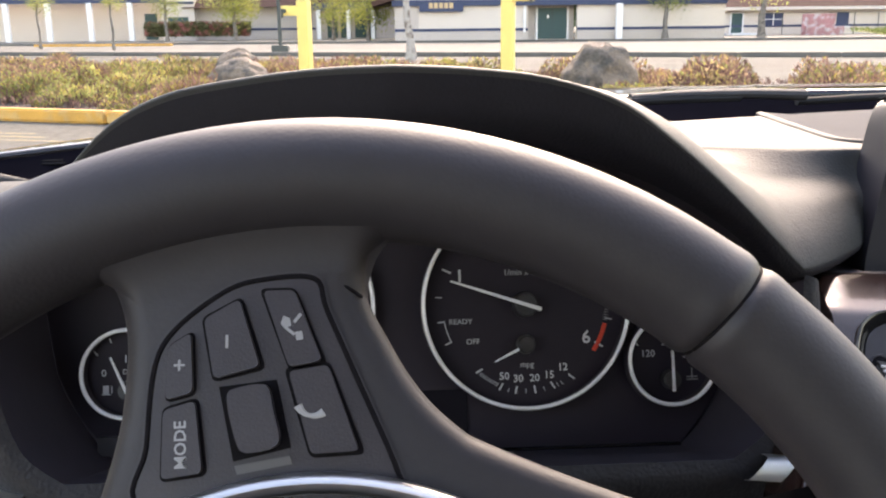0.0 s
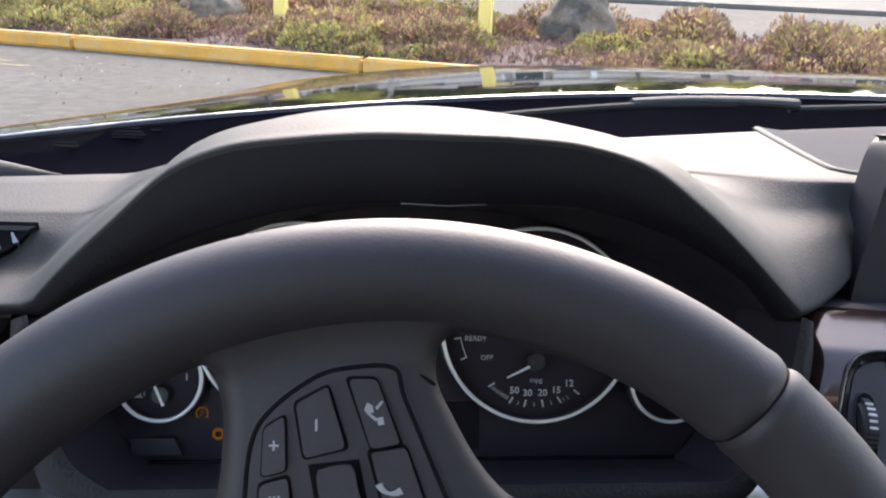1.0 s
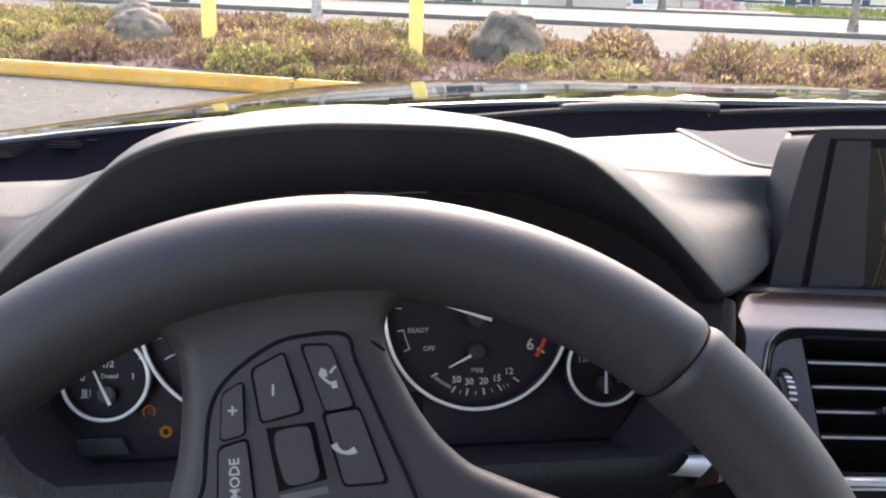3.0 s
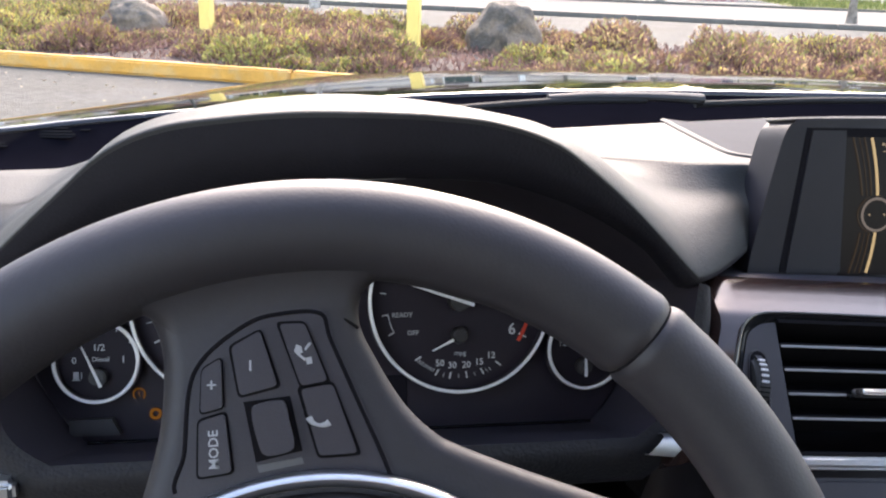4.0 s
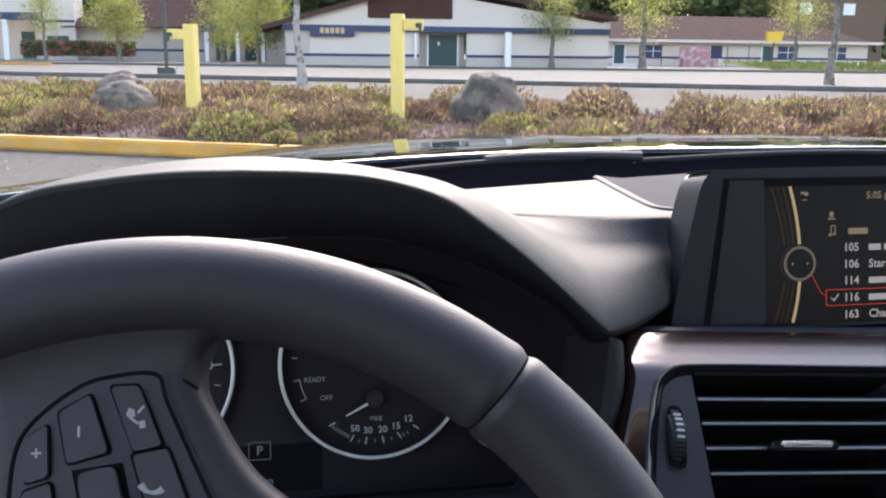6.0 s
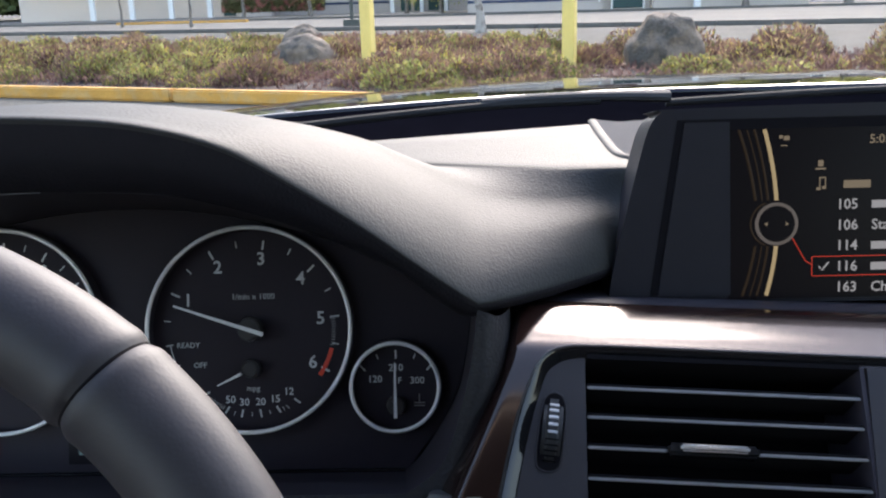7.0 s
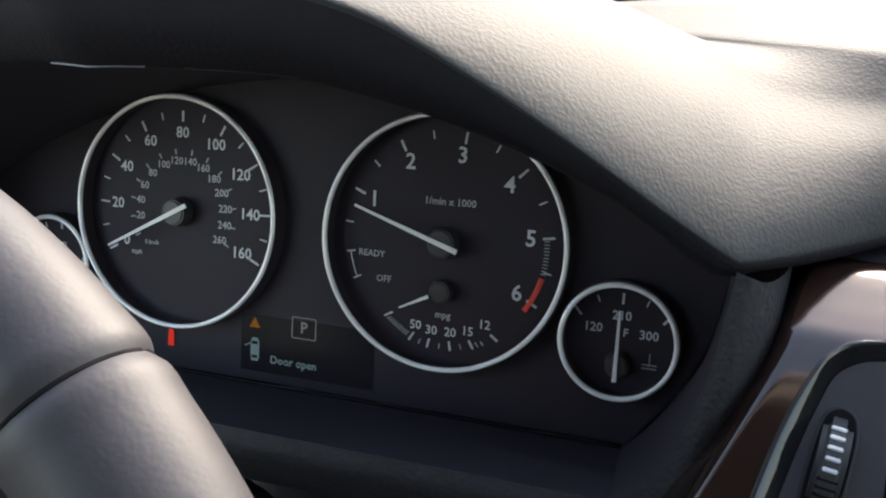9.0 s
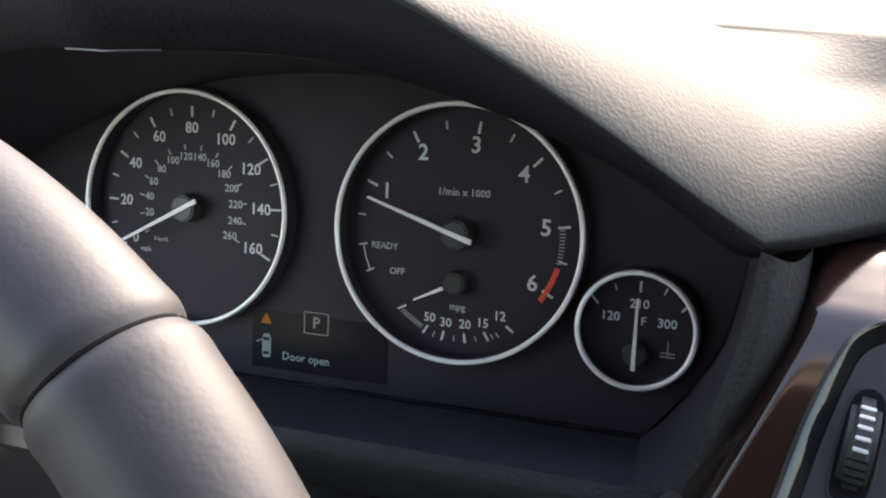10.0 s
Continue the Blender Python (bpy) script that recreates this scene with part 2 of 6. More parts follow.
VINYL = paint("grained_black_vinyl", (0.0335, 0.0345, 0.033), 0.66, spec=0.27, vary=0.08, scale=9, grain=0.16, grain_scale=700, kind="leather")
RIM_VINYL = paint("coarse_grained_vinyl", (0.024, 0.0225, 0.024), 0.6, spec=0.3, vary=0.1, scale=9, grain=0.3, grain_scale=520, kind="leather")
# the pad's vinyl again, darkened to put the shade under the hood's edge into the colour
SHADED_VINYL = paint("shaded_hood_vinyl", (0.0145, 0.0132, 0.0172), 0.7, spec=0.2, vary=0.1, scale=14, grain=0.16, grain_scale=700, kind="leather")
DARK = paint("matt_black_plastic", (0.029, 0.0232, 0.0325), 0.66, vary=0.12, scale=14, grain=0.1, grain_scale=1400)
PLASTIC = paint("soft_black_plastic", (0.027, 0.024, 0.027), 0.42, vary=0.1, scale=14, grain=0.12, grain_scale=1500)
GREY_PLASTIC = paint("dark_grey_plastic", (0.032, 0.0275, 0.033), 0.45, vary=0.08, scale=14, grain=0.15, grain_scale=1500)
LEATHER = paint("black_leather", (0.0240, 0.0213, 0.0250), 0.57, vary=0.12, scale=20, grain=0.055, grain_scale=800, kind="leather", rough_vary=0.06)
SCREEN_BLACK = paint("satin_screen_black", (0.018, 0.017, 0.0215), 0.46, vary=0.08, spec=0.2, grain=0.08, grain_scale=1500)
HUB = paint("dark_grey_hub", (0.034, 0.032, 0.034), 0.45, vary=0.06)
FACE = paint("dial_face", (0.0232, 0.0178, 0.0255), 0.6, vary=0.05, scale=20, spec=0.25)
CHROME = paint("satin_chrome", (0.82, 0.82, 0.82), 0.22, 1.0, vary=0.04, scale=20)
SATIN = paint("satin_silver", (0.62, 0.62, 0.61), 0.32, 1.0, vary=0.05, scale=30, grain=0.05, grain_scale=2000)
RING = paint("silver_ring", (0.92, 0.91, 0.9), 0.25, 0.15, vary=0.03, scale=20)
WHITE_INK = paint("white_print", (0.55, 0.55, 0.56), 0.5, vary=0.03)
RED_INK = paint("red_print", (0.7, 0.05, 0.02), 0.5, vary=0.03)
PALE_INK = paint("pale_print", (0.36, 0.36, 0.37), 0.5, vary=0.03)
GREY_INK = paint("grey_print", (0.3, 0.3, 0.3), 0.5, vary=0.03)
NEEDLE = paint("pale_needle", (0.8, 0.8, 0.8), 0.4, vary=0.02)
GLOSS_BLACK = paint("gloss_black", (0.01, 0.01, 0.011), 0.08, vary=0.05)
WOOD = paint("dark_burr_wood", (0.015, 0.0068, 0.0055), 0.14, vary=0.4, scale=10, coat=0.2, spec=0.8, blotch=((0.026, 0.0115, 0.0085), 25))
WOOD.node_tree.nodes["Principled BSDF"].inputs["Specular Tint"].default_value = (1.0, 0.87, 0.80, 1)
COWL = paint("cowl_black", (0.0048, 0.0046, 0.0068), 0.9, vary=0.2, spec=0.0)
GAP = paint("key_gap_black", (0.008, 0.007, 0.0085), 0.9, spec=0.1)
RUBBER = paint("black_rubber", (0.02, 0.02, 0.02), 0.6, vary=0.2)
BODY = paint("black_car_paint", (0.007, 0.007, 0.008), 0.05, vary=0.1, scale=3, coat=0.15)
GLASS = pane("windshield_glass", (0.985, 0.99, 0.985), 0.03)
HEADLINER = paint("beige_cloth", (0.33, 0.305, 0.28), 0.9, vary=0.08, scale=30, grain=0.3)
ASPHALT = paint("asphalt", (0.098, 0.094, 0.082), 0.95, vary=0.42, scale=9, grain=0.8, grain_scale=60, spec=0.15, blotch=((0.11, 0.108, 0.098), 0.5))
ROAD = paint("pale_concrete_paving", (0.152, 0.145, 0.127), 0.95, vary=0.14, scale=0.3, grain=0.4, grain_scale=60, spec=0.15)
KERB_YELLOW = paint("worn_yellow_paint", (0.62, 0.315, 0.06), 0.75, vary=0.22, scale=4, grain=0.5, grain_scale=80, each=0.08, blotch=((0.56, 0.33, 0.11), 7))
KERB_GREY = paint("dirty_concrete", (0.12, 0.115, 0.105), 0.9, vary=0.25, scale=1.5)
MULCH = paint("bark_mulch", (0.055, 0.036, 0.029), 0.95, vary=0.4, scale=5, grain=0.8, grain_scale=60)
POST_YELLOW = paint("yellow_post_paint", (0.82, 0.63, 0.19), 0.6, vary=0.12, scale=5, grain=0.25, grain_scale=150)
ROCK = paint("grey_boulder", (0.21, 0.162, 0.122), 0.9, vary=0.35, scale=3, grain=0.8, grain_scale=30, blotch=((0.09, 0.08, 0.068), 4))
STUCCO = paint("beige_wall", (0.66, 0.575, 0.50), 0.9, vary=0.06, scale=0.7, grain=0.2, grain_scale=60)
STUCCO_DARK = paint("tan_wall", (0.50, 0.435, 0.385), 0.9, vary=0.07, scale=0.7)
NAVY = paint("navy_trim", (0.03, 0.045, 0.1), 0.6, vary=0.1)
TEAL = paint("dark_green_door", (0.015, 0.06, 0.06), 0.5, vary=0.1)
ROOF = paint("brown_shingle", (0.085, 0.048, 0.039), 0.95, vary=0.2, scale=1.2, spec=0.08)
WHITE = paint("white_paint", (0.8, 0.79, 0.77), 0.6, vary=0.04)
PALE_BARK = paint("pale_birch_bark", (0.40, 0.36, 0.32), 0.85, vary=0.25, scale=6, grain=0.5, grain_scale=40, blotch=((0.17, 0.14, 0.12), 4))
BARK = paint("grey_bark", (0.2, 0.175, 0.15), 0.9, vary=0.4, scale=6, grain=0.6, grain_scale=40, blotch=((0.1, 0.085, 0.075), 5))
GRASS = paint("grass", (0.12, 0.15, 0.045), 0.95, vary=0.45, scale=2.5, spec=0.1, blotch=((0.2, 0.18, 0.09), 0.8))
LEAF = foliage("spring_leaves", (0.26, 0.30, 0.07), (0.44, 0.43, 0.14), 0.5, scale=0.8)
LEAF_DARK = foliage("dark_leaves", (0.09, 0.13, 0.045), (0.20, 0.23, 0.085), 0.4, scale=0.15)
LEAF_GRASS = foliage("long_grass", (0.07, 0.11, 0.035), (0.20, 0.22, 0.08), 0.4, 0.8, 0.6)
SHRUB_RED = foliage("rusty_twigs", (0.125, 0.072, 0.070), (0.31, 0.19, 0.155), 0.25, 0.85, 1.2)
SHRUB_GREEN = foliage("yellow_green_leaves", (0.145, 0.175, 0.06), (0.40, 0.385, 0.145), 0.4, 0.7, 1.0)
SHRUB_TIP = foliage("pinkish_tips", (0.30, 0.17, 0.12), (0.55, 0.40, 0.22), 0.35, 0.8, 1.5)
SHRUB_YELLOW = foliage("yellow_shoots", (0.42, 0.36, 0.07), (0.62, 0.50, 0.14), 0.4, 0.7, 1.5)
STEEL = paint("dark_steel", (0.05, 0.06, 0.055), 0.5, vary=0.2)

# ---- the car: skin of the cabin ----
CAR_X = 0.37


def cowl(x):
    """Where the bonnet ends before the windshield."""
    return 0.40 - 0.30 * max(0.0, 0.43 - x) ** 2 - 0.3 * max(0.0, x - 0.62) ** 2


def cowl_z(x):
    return 0.9955 - 0.05 * max(0.0, 0.43 - x) ** 2 - 0.03 * max(0.0, x - 0.62) ** 2


def pad_back(x):
    """The far edge of the dashboard's pad."""
    main = 0.235 - 0.30 * (math.sqrt((x - 0.52) ** 2 + 0.015) - 0.1225) - 0.05 * max(0.0, -x)
    return main + (0.118 + 0.16 * (x + 0.15) - main) * left_end(x)


def left_end(x):
    """How far the pad has dropped to its low left end beside the hood."""
    a = min(max((-x - 0.145) / 0.05, 0.0), 1.0)
    return a * a * (3 - 2 * a)


def smooth_at(nodes, values, x):
    """The height at x of a smooth line over nodes, straight past its ends."""
    if x <= nodes[0] or x >= nodes[-1]:
        return values[0] if x <= nodes[0] else values[-1]
    i = max(k for k in range(len(nodes) - 1) if nodes[k] <= x)

    def rise(k):
        a, b = max(k - 1, 0), min(k + 1, len(nodes) - 1)
        return (values[b] - values[a]) / (nodes[b] - nodes[a])

    h = nodes[i + 1] - nodes[i]
    t = (x - nodes[i]) / h
    return ((2 * t ** 3 - 3 * t * t + 1) * values[i] + (t ** 3 - 2 * t * t + t) * h * rise(i)
            + (3 * t * t - 2 * t ** 3) * values[i + 1] + (t ** 3 - t * t) * h * rise(i + 1))


LIP_X, LIP_Y = (0.0, 0.03, 0.06, 0.09, 0.115, 0.14, 0.17, 0.19), (-0.147, -0.1395, -0.1325, -0.1245, -0.1155, -0.1055, -0.092, -0.081)
LIP_LEFT, LIP_RIGHT = (1.0463, 1.0449, 1.0412, 1.0352, 1.0228, 1.0000, 0.9710, 0.9490), (1.0463, 1.0443, 1.0400, 1.0296, 1.0125, 0.9925, 0.9655, 0.9475)
CREST_X, CREST_Z = (-0.21, -0.165, -0.14, -0.115, -0.08, -0.05, 0.0, 0.055, 0.08, 0.105, 0.13, 0.16, 0.21), (0.970, 0.976, 0.992, 1.0145, 1.0253, 1.0308, 1.0343, 1.0297, 1.0255, 1.0197, 1.011, 0.998, 0.984)


def lip(x):
    """The front edge of the pad: the hood over the dials in the middle, a slope to the screen at its sides."""
    a = min(abs(x), 0.19)
    past = min(max((abs(x) - 0.19) / 0.08, 0.0), 1.0)
    return smooth_at(LIP_X, LIP_Y, a) + (0.092 if x > 0 else 0.03) * past ** 1.15, smooth_at(LIP_X, LIP_RIGHT if x > 0 else LIP_LEFT, a) - 0.010 * past


def inner_lip(x):
    """The lower edge of the hood's front band, where the lining begins."""
    y, z = lip(x)
    a = min(abs(x), 0.19)
    up = 0.0022 * ease((x - 0.03) / 0.04) * ease((0.185 - x) / 0.03)
    return Vector((x * 0.985, y + 0.012, up + min(z - 0.014, 1.0150 - 0.105 * (a / 0.205) ** 2.06 + 0.07 * (math.sqrt(a * a + 0.0016) - 0.04))))


def pad_top(y):
    return 0.986 + 0.04 * max(y - 0.06, 0)


def pad_line(x):
    """One line over the pad, from its front edge over the ridge of the hood to the far edge."""
    yf, zf = lip(x)
    yb = pad_back(x)
    a = min(abs(x), 0.19)
    edge = Vector((x, yf, zf))
    out = ease((abs(x) - 0.125) / 0.10)
    yd = max(min(0.12 - 0.30 * abs(x), 0.12), 0.049)
    yd += (0.022 - yd) * left_end(x)
    crease = Vector((x, min(yd, yb - 0.02), pad_top(yd) - 0.0212 * left_end(x)))
    crest = Vector((x, 0.002, max(smooth_at(CREST_X, CREST_Z, x), crease.z + 0.004)))
    crest = crest.lerp(edge.lerp(crease, 0.66 if x > 0 else 0.5) + Vector((0, 0.001, 0.001)), out)
    bulge = ease((a - 0.065) / 0.06) * (1 if x > 0 else 0.12)
    low_left = ease((-x - 0.185) / 0.025)
    crest = crest.lerp(Vector((x, -0.012, 0.9455)), low_left)
    bevel = edge.lerp(crest, 0.12) + Vector((0, 0, 0.0012 + 0.0050 * bulge - 0.001 * low_left))
    ridge = edge.lerp(crest, 0.45) + Vector((0, 0, 0.0030 + 0.0055 * bulge - 0.0035 * low_left))
    arch = crest.lerp(crease, 0.35) + Vector((0, 0.008, 0.004)) * (1 - out)
    arch = arch.lerp(Vector((x, 0.004, 0.9585)), low_left)
    roll = Vector((-math.copysign(1.4 * min(abs(x), 0.19), x), 0, -0.12 - 0.4 * (zf - 0.93))).normalized().lerp(Vector((0, 0.3, -1)), out)
    side = ease((abs(x) - 0.184) / 0.012)
    under = [edge + 0.0095 * roll + Vector((0, 0.009, 0)), edge + 0.0085 * roll + Vector((0, 0.005, 0)), edge + 0.0065 * roll + Vector((0, 0.002, 0)), edge + 0.003 * roll + Vector((0, -0.0006, 0)), edge + 0.0012 * roll + Vector((0, -0.0004, 0))]
    low = inner_lip(x)
    band = [low + Vector((0, 0.006, 0.0005)), low, edge.lerp(low, 0.62) + Vector((0, -0.0045, 0)), edge.lerp(low, 0.25) + Vector((0, -0.0025, 0)), edge.lerp(low, 0.07) + Vector((0, -0.0008, 0))]
    under = [b.lerp(u, side) for b, u in zip(band, under)]
    back = Vector((x, yb, pad_top(yb) - 0.0212 * left_end(x)))
    front = even_spline(under, 7)
    line = even_spline([under[-1], edge, bevel, ridge, crest, arch, crease + Vector((0, -0.003, -0.0010)), crease], 7)
    line += [crease.lerp(back, f) + Vector((0, 0, 0.0004)) for f in (0.04, 0.1, 0.3, 0.5, 0.75, 1.0)]
    return front, line + [line[-1] + Vector((0, 0.004, -0.002)), line[-1] + Vector((0, 0.007, -0.008)), line[-1] + Vector((0, 0.01, -0.06))]


dash = thing("dashboard", "black grained vinyl dashboard with a hooded dial housing", "dashboard", (CAR_X, 0, 0.3))
XS = [-0.36 + 1.46 * i / 220 for i in range(221)]
pairs = [pad_line(x) for x in XS]
part("upper_pad", grid([b for a, b in pairs]), VINYL, dash, "grained black vinyl pad, pale with sheen")
# same vinyl as the pad; its shade is painted by the darker tone
part("hood_front", grid([a for a, b in pairs]), SHADED_VINYL, dash, "front band of the hood, vinyl darkened for its shade")

# ---- dial housing ----
CLUSTER = Matrix(((1, 0, 0, 0), (0, math.sin(0.298), -math.cos(0.298), -0.02), (0, math.cos(0.298), math.sin(0.298), 0.913), (0, 0, 0, 1)))


def face_top(u):
    return 0.068 * (1 - (abs(u) / 0.205) ** 2)


def loop(*right):
    """A line from the upper corner down the right side and along the bottom to the left corner."""
    half = spline(right[:-1], 6)
    return [Vector(p) for p in half] + [Vector(half[-1]).lerp(Vector(half[-1]) * Vector((-1, 1, 1)), t) for t in (0.25, 0.5, 0.75)] + [Vector((-p.x, p.y, p.z)) for p in half[::-1]]


INNER = loop((0.190, -0.0832, 0.945), (0.187, -0.088, 0.922), (0.181, -0.094, 0.898), (0.172, -0.098, 0.874), (0.155, -0.100, 0.860), 0)
BACK = [CLUSTER @ p for p in loop((0.188, 0.0108, -0.004), (0.181, -0.030, -0.004), (0.170, -0.052, -0.004), (0.160, -0.067, -0.004), (0.150, -0.0775, -0.004), 0)]


def tunnel():
    """The dark inside of the hood, from its lip to the dial face, all round."""
    rows = []
    upper = [-0.190 * math.cos(math.pi * i / 80) for i in range(81)]
    for x in upper:
        y, z = lip(x)
        u = x * 0.188 / 0.190
        back = CLUSTER @ Vector((u, face_top(u), -0.004))
        a = Vector((x, y, z))
        inward = Vector((-x * 1.4, 0, -0.12 - 0.4 * (z - 0.93))).normalized()
        low = inner_lip(x)
        edge_side = ease((abs(x) - 0.184) / 0.012)
        start = (low + Vector((0, 0.004, 0.0004))).lerp(a + 0.0088 * inward + Vector((0, 0.006, 0)), edge_side)
        pts = [start, start + Vector((0, 0.003, 0.0006)), start + Vector((0, 0.008, 0.0008)), start + Vector((0, 0.014, 0.0))]
        rows.append(pts + [pts[-1].lerp(back, f) for f in (0.25, 0.5, 0.75, 1.0)])
    for a, back in list(zip(INNER, BACK))[1:-1]:
        pts = [a, a.lerp(back, 0.03), a.lerp(back, 0.07), a.lerp(back, 0.12)]
        rows.append(pts + [pts[-1].lerp(back, f) for f in (0.25, 0.5, 0.75, 1.0)])
    return grid(rows, closed_u=True)


part("hood_lining", tunnel(), DARK, dash, "matt black hood lining round the dials")
ROUND = [INNER,
         loop((0.1945, -0.0835, 0.9435), (0.192, -0.0905, 0.9205), (0.186, -0.0965, 0.896), (0.1765, -0.101, 0.868), (0.158, -0.1035, 0.854), 0),
         loop((0.1995, -0.078, 0.940), (0.198, -0.086, 0.919), (0.192, -0.093, 0.893), (0.183, -0.0985, 0.862), (0.163, -0.1025, 0.845), 0),
         loop((0.2050, -0.062, 0.937), (0.204, -0.071, 0.914), (0.199, -0.080, 0.885), (0.188, -0.089, 0.848), (0.165, -0.094, 0.829), 0),
         loop((0.2080, -0.02, 0.930), (0.206, -0.04, 0.900), (0.200, -0.05, 0.865), (0.185, -0.055, 0.832), (0.160, -0.062, 0.816), 0),
         loop((0.2080, 0.03, 0.920), (0.204, 0.02, 0.890), (0.195, 0.0, 0.850), (0.172, 0.0, 0.820), (0.150, 0.0, 0.806), 0)]
part("lower_housing", grid([list(r) for r in zip(*(even_spline(c, 5) for c in zip(*ROUND)))]), RIM_VINYL, dash, "grained black rim under the dials")
rows = []
for i in range(121):
    x = -0.36 + 1.46 * i / 120
    side = ease((abs(x) - 0.19) / 0.03)
    zt, yt = 0.785 + 0.13 * side, -0.02 - 0.02 * side + (0.078 if x > 0 else 0.0) * ease((abs(x) - 0.213) / 0.055)
    rows.append([(x, yt + 0.03, zt - 0.002), (x, yt, zt - 0.006), (x, min(yt - 0.01, -0.045 + 0.02 * side), 0.9 * zt + 0.078), (x, -0.05, 0.775), (x, -0.035, 0.75), (x, -0.01, 0.7), (x, 0.08, 0.55), (x, 0.3, 0.3)])
part("lower_panel", grid(rows), PLASTIC, dash, "black plastic knee panel")
part("accent_strip", box((0.20, 0.02, 0.0125), (-0.270, -0.099, 0.8500)), SATIN, dash, "satin silver accent strip", bevel=0.003)
rows = []
for f in (0.0, 0.25, 0.5, 0.75, 1.0):
    top, foot = Vector((0.166, -0.1125, 0.8665)).lerp(Vector((0.189, -0.131, 0.8745)), f), Vector((0.158, -0.112, 0.8555)).lerp(Vector((0.196, -0.141, 0.866)), f)
    rows.append([top + Vector((0.002, 0.012, -0.004)), top + Vector((0, 0.0015, 0.0004)), top, top.lerp(foot, 0.3) + Vector((0, -0.001, 0)), top.lerp(foot, 0.7) + Vector((0, -0.001, 0)), foot, foot + Vector((0, 0.0015, -0.0008)), foot + Vector((0.002, 0.012, -0.006))])
part("accent_strip", grid(rows), SATIN, dash, "satin silver accent strip")

# ---- dials ----
cluster = thing("instrument_cluster", "dark car instrument cluster with four chrome-ringed dials", "dials", (0, -0.04, 0.83))
outline = [(0.188 * math.cos(math.pi * i / 40), face_top(0.188 * math.cos(math.pi * i / 40))) for i in range(41)]
outline += [(-0.181, -0.030), (-0.170, -0.052), (-0.150, -0.0775), (0.150, -0.0775), (0.170, -0.052), (0.181, -0.030)]
part("face_plate", slab(outline, -0.012, -0.004), FACE, cluster, "matt black dial face", m=CLUSTER, smooth=False)


def on_face(u, v, h=0.0, turn=0.0):
    return CLUSTER @ Matrix.Translation((u, v, h)) @ Matrix.Rotation(radians(turn), 4, "Z")


def ticks(centre, radius, marks, bm=None):
    """Marks on a dial: (degrees, length, width)."""
    bm = bm or bmesh.new()
    for a, length, width in marks:
        m = Matrix.Translation((*centre, -0.0032)) @ Matrix.Rotation(radians(a), 4, "Z") @ Matrix.Translation((radius - length / 2, 0, 0))
        bmesh.ops.create_cube(bm, size=1, matrix=m @ Matrix.Diagonal((length, width, 0.0006, 1)))
    return bm


def print_marks(centre, radius, marks, material, holder, name="mark"):
    for one in marks:
        part(name, ticks(centre, radius, [one]), material, holder, "", m=CLUSTER, smooth=False)


def print_words(words, material, holder, name="numeral"):
    """Words on the face: (text, u, v, size)."""
    for text, u, v, size in words:
        part(name, lettering(text, size, Matrix.Translation((u, v, -0.003))), material, holder, "", m=CLUSTER, smooth=False)


def needle(parent, centre, angle, tip, tail, hub, height, width=0.0011):
    m = on_face(*centre, 0, angle)
    bm = bmesh.new()
    vs = [(-tail, -width, 0), (-tail, width, 0), (tip, width * 0.45, 0), (tip, -width * 0.45, 0)]
    slab([(x, y) for x, y, _ in vs], height, height + 0.001, bm)
    cap = part("needle_cap", cone(hub, hub * 0.85, height + 0.003, Matrix.Translation((0, 0, (height - 0.003) / 2))), HUB, parent, "dark grey needle hub", m=m, bevel=0.0008)
    return part("needle", bm, NEEDLE, parent, "pale grey pointer", m=m, smooth=False)


def dial(name, centre, radius, label):
    holder = part(name, ring(radius - 0.0004, 0.00115, 128, 12, flat=1.2), RING, cluster, label, m=on_face(*centre, 0.0045))
    wall = grid([[(r * math.cos(2 * math.pi * k / 96), r * math.sin(2 * math.pi * k / 96), z) for k in range(96)] for r, z in ((radius + 0.0012, -0.004), (radius + 0.0012, 0.0045), (radius - 0.001, 0.0045), (radius - 0.001, -0.004))], closed_v=True)
    part("ring_wall", wall, DARK, holder, "", m=on_face(*centre))
    part("dial_disc", cone(radius - 0.001, radius - 0.001, 0.0006, Matrix.Translation((*centre, -0.0038)), 96), FACE, holder, "", m=CLUSTER, smooth=False)
    return holder


SPEED, REVS, FUEL, HEAT = (-0.0697, 0.0022), (0.0672, 0.0010), (-0.1436, -0.0293), (0.1457, -0.0312)
speedo = dial("speedometer", SPEED, 0.0556, "chrome-ringed speedometer")
marks = []
for mph in range(0, 161, 10):
    marks.append((90.4 - 1.464 * (mph - 80), 0.0052 if mph % 20 == 0 else 0.0036, 0.0009 if mph % 20 == 0 else 0.0005))
print_marks(SPEED, 0.0486, marks, WHITE_INK, speedo)
print_marks(SPEED, 0.0305, [(90.4 - 1.464 * (k * 20 / 1.609 - 80), 0.0026, 0.0006) for k in range(0, 14)], GREY_INK, speedo)


def around(centre, radius, degrees):
    return centre[0] + radius * math.cos(radians(degrees)), centre[1] + radius * math.sin(radians(degrees))


print_words([(str(mph), *around(SPEED, 0.0381 if mph else 0.0368, 90.4 - 1.464 * (mph - 80)), 0.0074) for mph in range(0, 161, 20)], WHITE_INK, speedo)
print_words([(str(kmh), *around(SPEED, 0.0247, 90.4 - 1.464 * (kmh / 1.609 - 80)), 0.0051) for kmh in range(20, 261, 20)], PALE_INK, speedo)
print_words([("mph", SPEED[0] - 0.0265, SPEED[1] - 0.0222, 0.0036), ("0 km/h", SPEED[0] - 0.0175, SPEED[1] - 0.0168, 0.0030)], PALE_INK, speedo, "unit")
